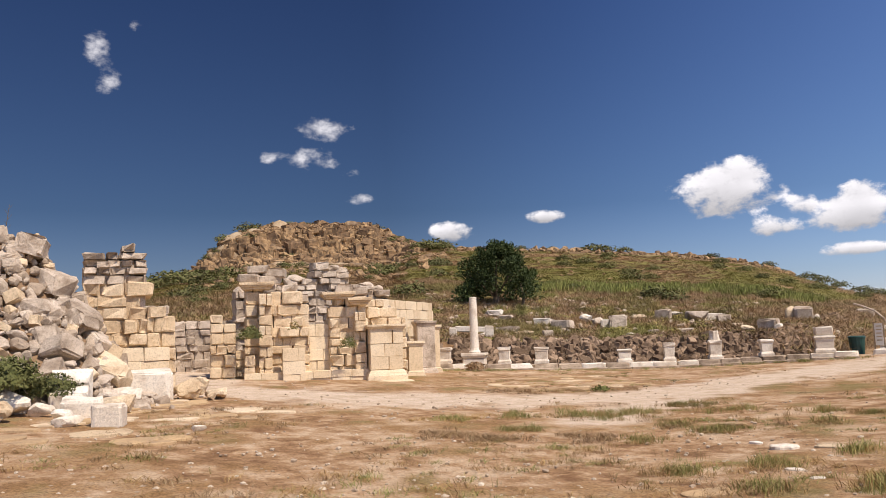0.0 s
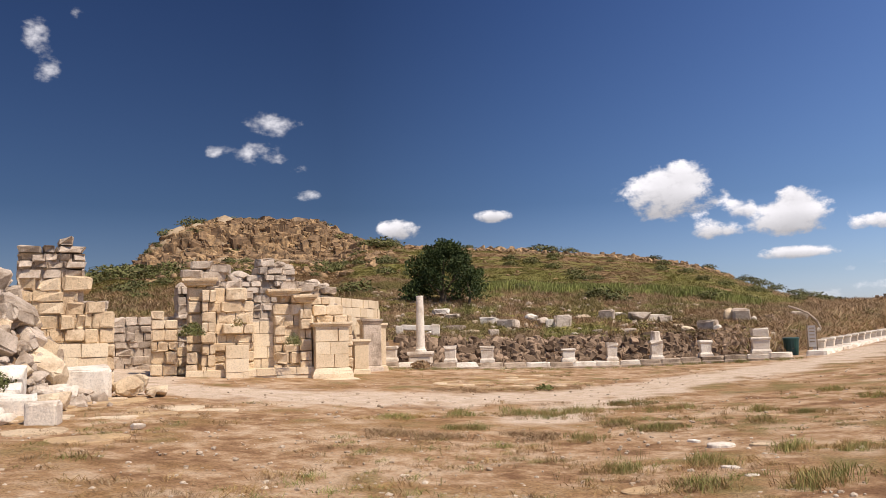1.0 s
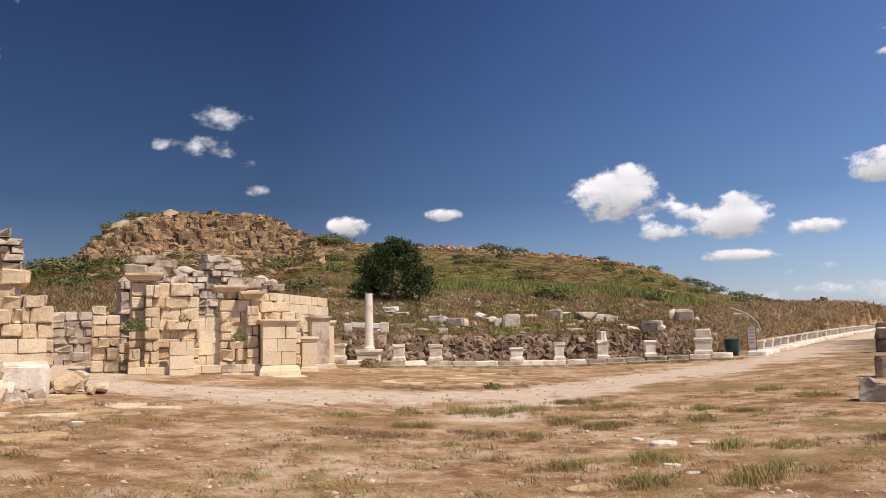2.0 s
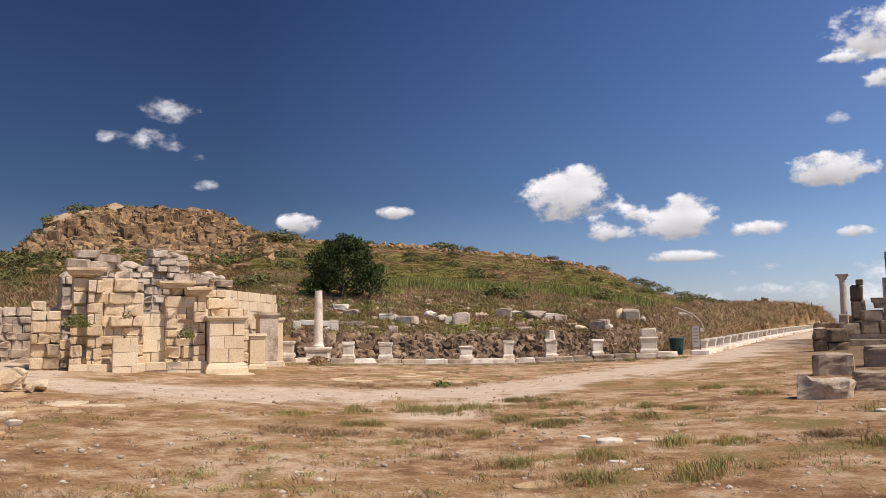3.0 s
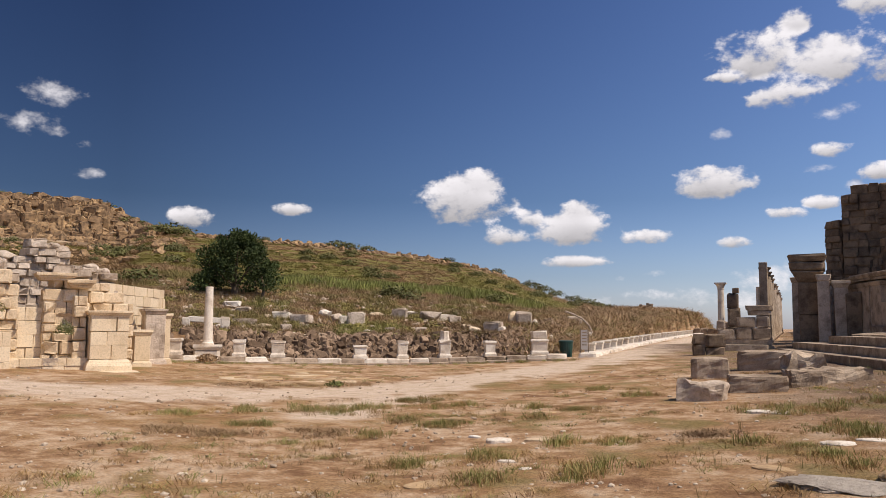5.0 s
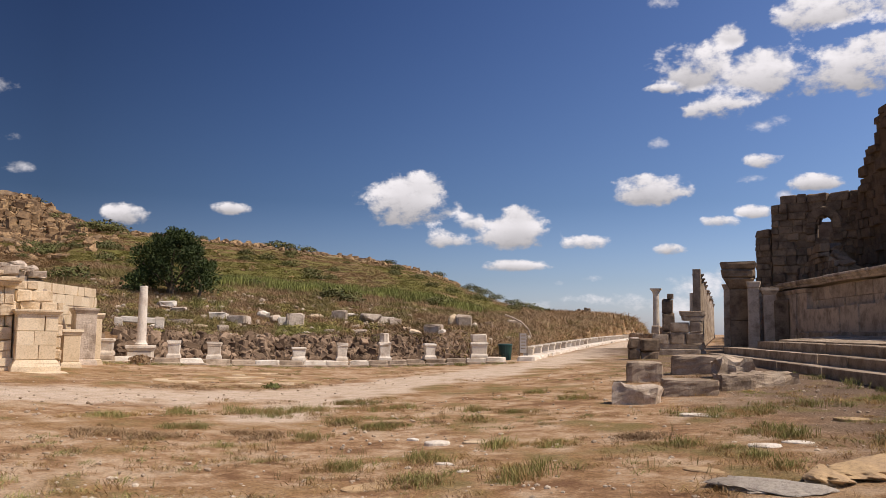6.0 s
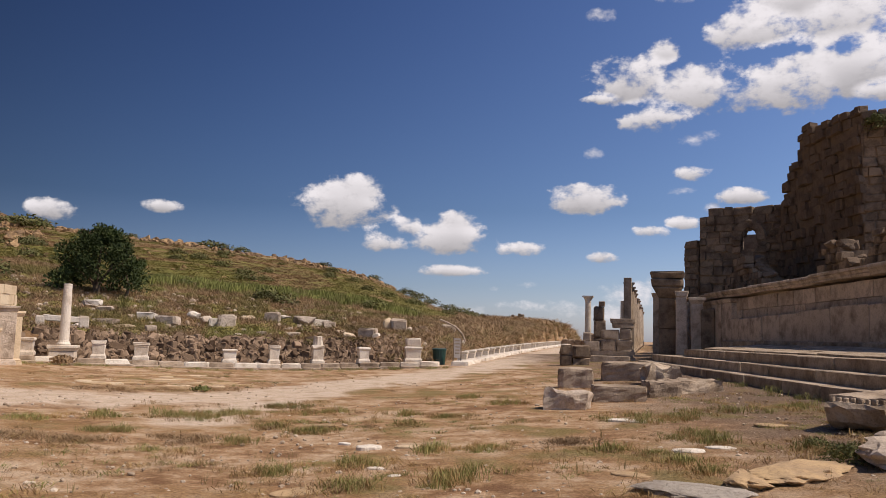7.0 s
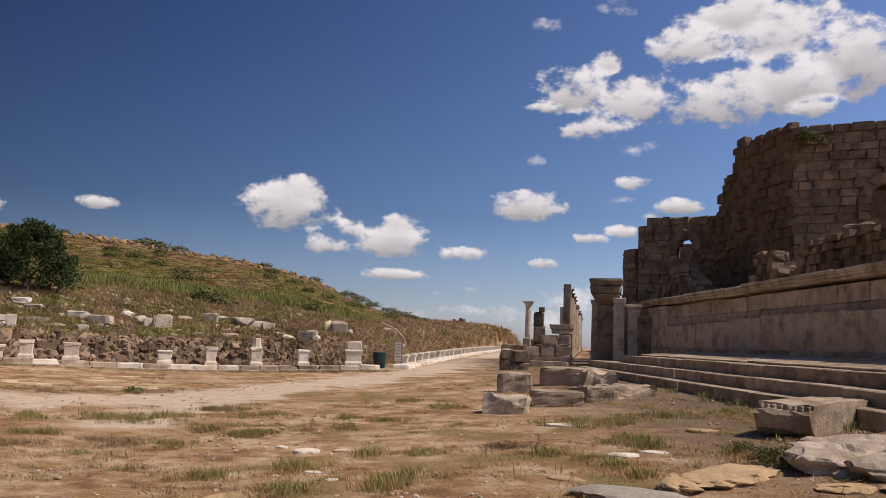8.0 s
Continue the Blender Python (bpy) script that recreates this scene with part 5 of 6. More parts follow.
def flat_stone(x, y, sx, sy, sz, turn, m):
    """An irregular flat slab with a rounded rim, half sunk."""
    rng = random.Random(int(x * 91 + y * 57))
    bm = bmesh.new()
    n = 20
    p1, p2, p3 = rng.uniform(0, 6), rng.uniform(0, 6), rng.uniform(0, 6)
    radii = [0.95 + 0.10 * math.sin(2 * math.pi * k / n * 2 + p1) + 0.08 * math.sin(2 * math.pi * k / n * 3 + p2) + 0.05 * math.sin(2 * math.pi * k / n * 5 + p3) + rng.uniform(-0.03, 0.03) for k in range(n)]
    rings = []
    for scale, z in ((1.0, -0.06), (1.0, sz * 0.55), (0.9, sz * 0.95), (0.45, sz + rng.uniform(0, 0.012))):
        rings.append([bm.verts.new((math.cos(2 * math.pi * k / n) * radii[k] * scale * sx / 2, math.sin(2 * math.pi * k / n) * radii[k] * scale * sy / 2, z + rng.uniform(-0.1, 0.1) * sz)) for k in range(n)])
    for a, b in zip(rings, rings[1:]):
        for k in range(n):
            bm.faces.new((a[k], a[(k + 1) % n], b[(k + 1) % n], b[k]))
    bm.faces.new(rings[-1])
    ob = part("flagstone", bm, m)
    ob.matrix_world = pose(x, y, gz(x, y), 0, 0, turn)
    return tagged(ob, "flat worn stone half sunk in the dry ground", "stone", "flat stones")


PEBBLESTONE = stone("pitted pale stone", (0.46, 0.40, 0.32), (0.40, 0.34, 0.27), (0.26, 0.21, 0.16), bump=1.0)
build_loose_blocks()


def build_bin_and_sign():
    m, N, L, b = mat("dark green plastic")
    b.inputs["Base Color"].default_value, b.inputs["Roughness"].default_value = (0.012, 0.055, 0.045, 1), 0.45
    t = thing("litter_bin", -16.65, 39.0, gz(-16.65, 39.0), 20, "dark green litter bin beside the pedestals", "bin")
    bm = bmesh.new()
    lathe(bm, [(0.30, 0.0), (0.36, 0.75)], 16)
    part("body", bm, m, t)
    bm = bmesh.new()
    lathe(bm, [(0.39, 0.74), (0.39, 0.80), (0.33, 0.84)], 16)
    part("rim", bm, m, t)
    m2, N, L, b = mat("faded sign paint")
    b.inputs["Base Color"].default_value, b.inputs["Roughness"].default_value = (0.42, 0.38, 0.34, 1), 0.6
    t = thing("sign_post", -15.6, 38.9, gz(-15.6, 38.9), 25, "narrow upright sign panel in a metal frame", "sign")
    bm = bmesh.new()
    box(bm, -0.16, 0.16, -0.03, 0.03, 0.35, 1.35)
    part("panel", bm, m2, t)
    for x in (-0.2, 0.2):
        bm = bmesh.new()
        box(bm, x - 0.025, x + 0.025, -0.03, 0.03, 0, 1.42)
        part("post", bm, TOWER, t, "dark metal post")
    for k in range(5):
        bm = bmesh.new()
        box(bm, -0.11, 0.11, -0.036, -0.031, 1.2 - k * 0.16, 1.25 - k * 0.16)
        part("text_bar", bm, TOWER, t, "dark bar of small print")
    t = thing("bent_pipe", -16.4, 39.6, gz(-16.4, 39.6), 20, "bent grey pipe leaning over the bank", "pipe")
    pts = [(0.9, 0, 1.2), (0.75, 0, 1.6), (0.4, 0.1, 1.95), (-0.1, 0.2, 2.2), (-0.5, 0.4, 2.35)]
    cu = bpy.data.curves.new("pipe", "CURVE")
    cu.dimensions, cu.bevel_depth = "3D", 0.045
    sp = cu.splines.new("POLY")
    sp.points.add(len(pts) - 1)
    for q, p in zip(sp.points, pts):
        q.co = (*p, 1)
    cu.materials.append(GREY)
    ob = new("pipe", cu)
    ob.parent = t


build_bin_and_sign()

# ---- stones and plants in great number ----
def template(bm):
    bm.verts.ensure_lookup_table()
    out = np.array([v.co[:] for v in bm.verts]), [[v.index for v in f.verts] for f in bm.faces]
    bm.free()
    return out


def stuff(name, templates, places, material, label, category, shade_smooth=False):
    """One mesh of many copies. places: (template, x, y, z, sx, sy, sz, rx, ry, rz)."""
    verts, faces, base = [], [], 0
    for k, x, y, z, sx, sy, sz, rx, ry, rz in places:
        v, f = templates[k]
        m = np.array(Euler((rx, ry, rz)).to_matrix())
        verts.append((v * (sx, sy, sz)) @ m.T + (x, y, z))
        faces.extend([[i + base for i in q] for q in f])
        base += len(v)
    me = bpy.data.meshes.new(name)
    me.from_pydata(np.vstack(verts).tolist(), [], faces)
    me.materials.append(material)
    if shade_smooth:
        me.polygons.foreach_set("use_smooth", [True] * len(me.polygons))
    me.update()
    return tagged(new(name, me), label, category, kind="stuff")


def polar(az, r):
    return -math.sin(radians(az)) * r, math.cos(radians(az)) * r


PEBBLES = [template(boulder_bm(random.Random(k), 1, 0.3, 0.7)) for k in range(6)]
CRAGS = [template(boulder_bm(random.Random(k + 400), 2, 0.75, 1.0)) for k in range(10)]
BLOCKY = []
for me in eroded_variants(8, 450, CRAG, 0.3, 0.1):
    BLOCKY.append((np.array([v.co[:] for v in me.vertices]), [list(p.vertices) for p in me.polygons]))
    bpy.data.meshes.remove(me)
CHUNKS = [template(boulder_bm(random.Random(k + 20), 2, 0.45, 0.9)) for k in range(8)]


def tuft_template(seed, blades, height, spread, width, lean=0.6):
    rng = random.Random(seed)
    v, f = [], []
    for _ in range(blades):
        a, d = rng.uniform(0, 2 * math.pi), rng.uniform(0, spread) ** 1.0
        x, y = math.cos(a) * d, math.sin(a) * d
        b = rng.uniform(0, 2 * math.pi)
        h = height * rng.uniform(0.5, 1.0)
        lx, ly = math.cos(b) * lean * h * rng.random(), math.sin(b) * lean * h * rng.random()
        px, py = -math.sin(b + 0.6) * width / 2, math.cos(b + 0.6) * width / 2
        n = len(v)
        v += [(x - px, y - py, -0.02), (x + px, y + py, -0.02), (x + lx * 0.45 + px * 0.8, y + ly * 0.45 + py * 0.8, h * 0.6), (x + lx * 0.45 - px * 0.8, y + ly * 0.45 - py * 0.8, h * 0.6), (x + lx, y + ly, h)]
        f += [[n, n + 1, n + 2, n + 3], [n + 3, n + 2, n + 4]]
    return np.array(v), f


def leaf_clump(seed, leaves, size, flat=0.8):
    """Leaves about a lumpy ball of radius 1."""
    rng = random.Random(seed)
    v, f = [], []
    for _ in range(leaves):
        d = Vector((rng.gauss(0, 1), rng.gauss(0, 1), rng.gauss(0, 1))).normalized()
        d.z = abs(d.z) * 1.0 - 0.25
        c = d * (0.45 + 0.6 * rng.random() ** 0.6) * (0.8 + 0.4 * noise.noise(d * 2 + Vector((seed, 0, 0))))
        c.z *= flat
        u = Vector((rng.gauss(0, 1), rng.gauss(0, 1), rng.gauss(0, 1))).normalized()
        w = u.cross(d).normalized()
        s = size * rng.uniform(0.6, 1.3)
        n = len(v)
        v += [tuple(c - u * s), tuple(c + w * s * 0.5), tuple(c + u * s), tuple(c - w * s * 0.5)]
        f += [[n, n + 1, n + 2, n + 3]]
    return np.array(v), f


PALE_BLOCKS = eroded_variants(8, 77, WHITE, 0.36, 0.11)


def build_bank_stones():
    rng = random.Random(201)
    places = []
    for (ax, ay), (bx, by) in zip(BANK[3:], BANK[4:]):
        ln = math.hypot(bx - ax, by - ay)
        if ln > 90:
            continue
        far = math.hypot((ax + bx) / 2, (ay + by) / 2)
        count = int(ln * (300 if far < 45 else 80 if far < 75 else 20))
        nx, ny = -(by - ay) / ln, (bx - ax) / ln
        for _ in range(count):
            t, d = rng.random(), rng.uniform(0.1, 2.9)
            x, y = ax + (bx - ax) * t + nx * d, ay + (by - ay) * t + ny * d
            s = rng.choice((0.04, 0.06, 0.08, 0.1, 0.14, 0.2, 0.34)) * rng.uniform(0.8, 1.3)
            places.append((rng.randrange(16), x, y, gz(x, y) + 0.02, s * rng.uniform(1.0, 1.9), s, s * rng.uniform(0.6, 1.1), rng.uniform(0, 6), rng.uniform(0, 6), rng.uniform(0, 6)))
    stuff("bank_rubble", CHUNKS + BLOCKY, places, RUBBLE, "rubble and broken stones set in the cut earth bank", "rubble")
    # single larger stones on the slope above: azimuth, range, size x, y, z
    west = [(41.8, 47, 1.1, 0.7, 0.5), (40.2, 49, 0.9, 0.6, 0.6), (39.4, 47.5, 0.7, 0.6, 0.75), (38.6, 47.5, 1.0, 0.6, 0.45), (38.0, 47, 0.9, 0.8, 0.8), (36.6, 50, 1.0, 0.7, 0.4), (34.9, 50, 0.8, 0.6, 0.65), (34.2, 51, 1.3, 0.6, 0.4),
             (32.6, 49, 1.5, 0.9, 0.9), (31.7, 50, 1.2, 0.6, 0.4), (31.0, 48.5, 0.7, 0.5, 0.5)]
    east = [(26.8, 50, 0.6, 0.5, 1.1), (26.1, 50, 0.9, 0.7, 0.9), (25.3, 50, 0.5, 0.5, 0.6), (24.3, 47, 0.5, 0.4, 0.5), (43.2, 48, 1.0, 0.6, 0.45), (46.0, 46, 1.6, 0.4, 0.3),
             (44.6, 45, 1.3, 0.5, 0.3), (42.9, 43.5, 0.5, 0.4, 0.5), (47.3, 44, 0.7, 0.5, 0.4), (45.8, 49.5, 1.0, 0.6, 0.5), (46.6, 51, 0.9, 0.6, 0.4), (33.4, 44.5, 0.6, 0.5, 0.4), (29.6, 44.0, 0.7, 0.5, 0.6), (28.2, 44.5, 0.9, 0.6, 0.7), (27.6, 44.0, 0.5, 0.4, 0.6),
             (23.0, 52, 0.6, 0.5, 0.4), (21.8, 56, 0.8, 0.5, 0.4), (22.5, 60, 0.9, 0.6, 0.5), (30.2, 46.5, 0.6, 0.5, 0.35), (35.6, 45.0, 0.5, 0.4, 0.3), (37.2, 44.2, 0.6, 0.4, 0.35)]
    for k, (az, r, sx, sy, sz) in enumerate(west + east):
        x, y = polar(az, r)
        src = (GREY_BLOCKS, WHITE_BOULDERS, GREY_BOULDERS, PALE_BLOCKS, GREY_BLOCKS, CREAM_BOULDERS)[k % 6]
        loose_stone("slope_stone", x, y, sx * 1.1, sy * 1.0, sz * 1.05, az + (k * 53) % 60 - 30, src, "pale ancient stone lying in dry brush on the slope", (k * 29) % 16 - 8, 0.06, "stones on the slope")
    # bench-like fragment on two blocks behind the column
    b = thing("stone_bench", *polar(48.3, 42.5), gz(*polar(48.3, 42.5)) - 0.05, 48, "broken marble bench slab on two end blocks", "bench")
    for x, z, w, h, tl in ((-0.95, 0.3, 0.4, 0.65, 0), (0.95, 0.3, 0.45, 0.7, 0), (0.0, 0.5, 1.7, 0.28, 3)):
        piece("bench_block", WHITE_BLOCKS[2], b, trs(x, 0, z + 0.1, w, 0.5, h, 0, tl, 0))
    # smaller ones in the brush
    places = []
    for _ in range(800):
        az, r = rng.uniform(20, 52), rng.uniform(41, 62)
        x, y = polar(az, r)
        if bank_at(x, y) < 2.5:
            continue
        s = rng.uniform(0.12, 0.4)
        places.append((rng.randrange(8), x, y, gz(x, y) + 0.05, s * 1.4, s, s, rng.uniform(0, 6), 0, rng.uniform(0, 6)))
    stuff("slope_pebbles", CHUNKS, places, PEBBLE, "small pale stones scattered in the brush", "stones")


def build_heap_rubble():
    rng = random.Random(205)
    places = []
    while len(places) < 1500:
        x, y = rng.uniform(-3.0, 4.4), rng.uniform(-5.0, 2.4)
        h = mound(x, y)
        if h < 0.04 and rng.random() < 0.7:
            continue
        s = rng.choice((0.08, 0.12, 0.16, 0.24, 0.34)) * rng.uniform(0.8, 1.3)
        places.append((rng.randrange(8), x + HEAP_X, y + HEAP_Y, max(h - 0.2, 0) + gz(x + HEAP_X, y + HEAP_Y) + 0.02, s * 1.3, s, s, rng.uniform(0, 6), rng.uniform(0, 6), rng.uniform(0, 6)))
    stuff("heap_rubble", CHUNKS, places, HEAPSTONE, "small broken limestone rubble between the fallen blocks", "rubble")


HEAPSTONE = stone("broken limestone", (0.58, 0.48, 0.37), (0.34, 0.26, 0.18), (0.26, 0.185, 0.12), island=True, bump=0.8)


def build_crag():
    rng = random.Random(211)
    places = []
    # the cliff: upright, cracked masses under the crest
    for _ in range(2300):
        az = rng.uniform(51.5, 68)
        r = 126.5 + 10.5 * rng.random()
        x, y = polar(az, r)
        s = rng.choice((0.4, 0.6, 0.9, 1.3)) * rng.uniform(0.7, 1.3)
        tall = rng.uniform(0.9, 1.9) if r < 133.5 else rng.uniform(0.5, 0.9)
        places.append((rng.randrange(18), x, y, gz(x, y) - 0.1 * s, s * rng.uniform(0.8, 1.9), s * 1.2, s * tall, rng.uniform(-0.3, 0.3), rng.uniform(-0.3, 0.3), rng.uniform(0, 6)))
    # fallen pieces on the slope below
    for _ in range(420):
        az, r = rng.uniform(50, 68), rng.uniform(85, 124)
        x, y = polar(az, r)
        s = rng.choice((0.25, 0.4, 0.6, 1.0)) * rng.uniform(0.6, 1.2)
        places.append((rng.randrange(10), x, y, gz(x, y) + 0.05 * s, s * rng.uniform(1.0, 1.8), s, s * rng.uniform(0.7, 1.2), rng.uniform(-0.3, 0.3), rng.uniform(-0.3, 0.3), rng.uniform(0, 6)))
    for _ in range(620):
        az = rng.uniform(26.5, 52)
        r = rng.uniform(133, 141)
        x, y = polar(az, r)
        s = rng.choice((0.25, 0.4, 0.7, 1.0)) * rng.uniform(0.7, 1.2)
        places.append((rng.randrange(10), x, y, gz(x, y) + 0.1 * s, s * 1.5, s, s * rng.uniform(0.7, 1.2), rng.uniform(-0.2, 0.2), 0, rng.uniform(0, 6)))
    for _ in range(120):
        az, r = rng.uniform(30, 56), rng.uniform(75, 130)
        x, y = polar(az, r)
        s = rng.uniform(0.2, 0.6)
        places.append((rng.randrange(8), x, y, gz(x, y), s * 1.6, s, s * 0.8, 0, 0, rng.uniform(0, 6)))
    stuff("crag_rocks", CRAGS + BLOCKY, places, CRAG, "broken ochre rocks of the crag and ridge", "rocks")


# where thicker green tufts grow on the forecourt: place and half width
GREEN_NEAR = [(-6.0, 18.1, 0.30), (-4.0, 11.1, 0.25), (-3.6, 9.1, 0.32), (-2.2, 11.4, 0.18), (-2.7, 15.2, 0.54), (-1.8, 15.4, 0.35), (-1.2, 16.7, 0.54), (0.1, 17.3, 0.61), (-1.6, 11.2, 0.18), (-1.4, 12.9, 0.42), (-0.9, 12.4, 0.18), (-1.2, 10.6, 0.17), (-0.8, 9.9, 0.18), (0.4, 11.8, 0.21), (0.8, 11.4, 0.29), (-6.2, 15.1, 0.23), (-7.5, 19.5, 0.18)]
GREEN_FAR = [(-11.8, 11.7, 0.41), (-12.1, 10.2, 0.34), (-11.1, 13.0, 0.42), (-10.5, 13.1, 0.48), (-10.5, 14.0, 0.44), (-10.8, 15.8, 0.20), (-10.4, 16.1, 0.41), (-9.2, 15.2, 0.38), (-8.6, 12.6, 0.22), (-7.6, 12.2, 0.26), (-7.9, 10.5, 0.28), (-5.9, 8.5, 0.21), (-4.5, 8.1, 0.19), (-5.1, 9.5, 0.19), (-7.2, 15.4, 0.19), (-6.4, 13.6, 0.12), (-4.7, 10.9, 0.17), (-3.6, 8.6, 0.17), (-10.1, 10.1, 0.15)]
RUST_SPOTS = [(-9.7, 9.0, 0.38), (-8.7, 10.2, 0.48), (-16.5, 16.5, 0.99), (-16.0, 18.1, 1.03), (-15.4, 19.4, 0.88), (-10.5, 8.7, 0.49), (-3.0, 12.1, 0.31), (-4.6, 8.0, 0.25)]


def build_plants():
    rng = random.Random(221)
    tufts = [tuft_template(k, 44, 0.62, 0.85, 0.03, 1.3) for k in range(6)]
    stalks = [tuft_template(k + 10, 10, 0.8, 0.5, 0.022, 0.9) for k in range(5)]
    mats = [tuft_template(k + 30, 40, 0.55, 0.9, 0.03, 1.6) for k in range(5)]

    def court(count, az0, az1, r0, r1, power=1.0, min_track=0.9, clump=0.0):
        out = []
        while len(out) < count:
            az, r = rng.uniform(az0, az1), r0 + (r1 - r0) * rng.random() ** power
            x, y = polar(az, r)
            if bank_at(x, y) > -0.3 or track_at(x, y) < min_track * rng.uniform(0.7, 1.2):
                continue
            if x * NX + y * NY > QX * NX + QY * NY - 0.3 or (x < -16 and y < 18 and x < -16):
                continue
            if clump and noise.noise(Vector((x * 0.32, y * 0.32, 4))) < clump:
                continue
            out.append((x, y, r))
        return out
    places = []
    for x, y, r in court(430, -14, 82, 5.5, 34, 1.3, 0.7, -0.05):
        s = rng.uniform(0.10, 0.22)
        places.append((rng.randrange(5), x, y, gz(x, y) + 0.01, s * rng.uniform(1, 2.2), s * rng.uniform(1, 2), s * 0.7, 0, 0, rng.uniform(0, 6)))
    for x0, y0, half in GREEN_NEAR + GREEN_FAR:
        for _ in range(int(8 + 34 * half)):
            s = rng.uniform(0.08, 0.2)
            x, y = x0 + rng.gauss(0, 0.9) * half, y0 + rng.gauss(0, 1.0) * half
            places.append((rng.randrange(5), x, y, gz(x, y) + 0.01, s * rng.uniform(0.8, 1.6), s * rng.uniform(0.8, 1.6), s * rng.uniform(0.6, 1.3), 0, 0, rng.uniform(0, 6)))
    stuff("straw_mats", mats, places, STRAW, "flattened mats of dry straw on the ground", "dry grass")
    places = []
    for x, y, r in court(330, -14, 75, 5.5, 34, 1.2, 0.8, -0.02):
        s = rng.uniform(0.10, 0.22)
        places.append((rng.randrange(5), x, y, gz(x, y) + 0.01, s * rng.uniform(1, 1.8), s * rng.uniform(1, 1.8), s * 0.8, 0, 0, rng.uniform(0, 6)))
    for x0, y0, half in RUST_SPOTS:
        for _ in range(int(20 + 30 * half)):
            s = rng.uniform(0.12, 0.26)
            x, y = x0 + rng.gauss(0, 0.5) * half, y0 + rng.gauss(0, 0.5) * half
            places.append((rng.randrange(5), x, y, gz(x, y) + 0.01, s * rng.uniform(1, 1.8), s * rng.uniform(1, 1.8), s * 0.6, 0, 0, rng.uniform(0, 6)))
    stuff("rusty_mats", mats, places, RUSTY, "rusty flattened weeds on the ground", "dry weeds")
    places = []
    for x, y, r in court(90, -14, 44, 6, 34, 1.1, 0.95, 0.02):
        for _ in range(rng.randrange(2, 7)):
            s = rng.uniform(0.10, 0.24)
            px, py = x + rng.gauss(0, 0.3), y + rng.gauss(0, 0.2)
            places.append((rng.randrange(6), px, py, gz(px, py), s, s, s * rng.uniform(0.3, 0.6), 0, 0, rng.uniform(0, 6)))
    for x, y, r in court(70, 44, 80, 7, 30, 1.0, 0.8, 0.1):
        s = rng.uniform(0.10, 0.2)
        places.append((rng.randrange(6), x, y, gz(x, y), s * 1.6, s * 1.6, s * 0.6, 0, 0, rng.uniform(0, 6)))
    for (ax, ay), (bx, by) in zip(KERB, KERB[1:]):
        for _ in range(16):
            t = rng.random()
            x, y = ax + (bx - ax) * t + rng.uniform(0.3, 1.3), ay + (by - ay) * t - rng.uniform(0.2, 1.6)
            s = rng.uniform(0.16, 0.36)
            places.append((rng.randrange(6), x, y, gz(x, y), s, s, s * 0.8, 0, 0, rng.uniform(0, 6)))
    for x0, y0, half in GREEN_NEAR + GREEN_FAR:
        for _ in range(int(8 + 30 * half)):
            s = rng.choice((0.07, 0.10, 0.14, 0.2)) * rng.uniform(0.8, 1.3)
            x, y = x0 + rng.gauss(0, 0.6) * half, y0 + rng.gauss(0, 0.75) * half
            places.append((rng.randrange(6), x, y, gz(x, y), s * 1.2, s * 1.2, s * rng.uniform(0.8, 1.5), 0, 0, rng.uniform(0, 6)))
    for s_ in range(26):
        x, y = front(rng.uniform(12, 30), -rng.uniform(0.1, 0.5))
        s = rng.uniform(0.2, 0.34)
        places.append((rng.randrange(6), x, y, gz(x, y), s, s, s, 0, 0, rng.uniform(0, 6)))
    stuff("green_grass", tufts, places, GREEN, "low tufts of green grass on the dry ground", "grass")
    places = []
    for x, y, r in court(140, -14, 75, 5.5, 22, 1.2, 0.75, -0.1):
        s = rng.uniform(0.10, 0.26)
        places.append((rng.randrange(5), x, y, gz(x, y), s * 0.9, s * 0.9, s, 0, 0, rng.uniform(0, 6)))
    stuff("weed_stalks", stalks, places, OLIVE, "thin grey-green weed stalks", "weeds")
    # pebbles
    places = []
    for _ in range(5200):
        az, r = rng.uniform(-14, 84), 5.0 + 24 * rng.random() ** 1.7
        x, y = polar(az, r)
        s = rng.choice((0.015, 0.02, 0.03, 0.045, 0.07)) * rng.uniform(0.7, 1.4)
        places.append((rng.randrange(6), x, y, gz(x, y) + 0.004, s * 1.3, s, s, 0, 0, rng.uniform(0, 6)))
    stuff("pebbles", PEBBLES, places, PEBBLE, "pebbles and chips of stone on the ground", "pebbles")
    # brush on the bank and slope
    brush = [tuft_template(k + 50, 46, 0.8, 0.9, 0.04, 1.5) for k in range(6)]
    rusty, olive, green = [], [], []
    for _ in range(5200):
        az, r = rng.uniform(12, 53), 40 + 34 * rng.random() ** 1.2
        x, y = polar(az, r)
        d = bank_at(x, y)
        if d < (2.9 if az > 23 else 1.6) * rng.uniform(0.8, 1.2):
            continue
        s = rng.uniform(0.3, 0.7)
        q = (rng.randrange(6), x, y, gz(x, y), s, s, s * rng.uniform(0.6, 1.1), 0, 0, rng.uniform(0, 6))
        v = noise.noise(Vector((x * 0.2, y * 0.2, 9)))
        (olive if v > 0.12 else green if v < -0.38 else rusty).append(q)
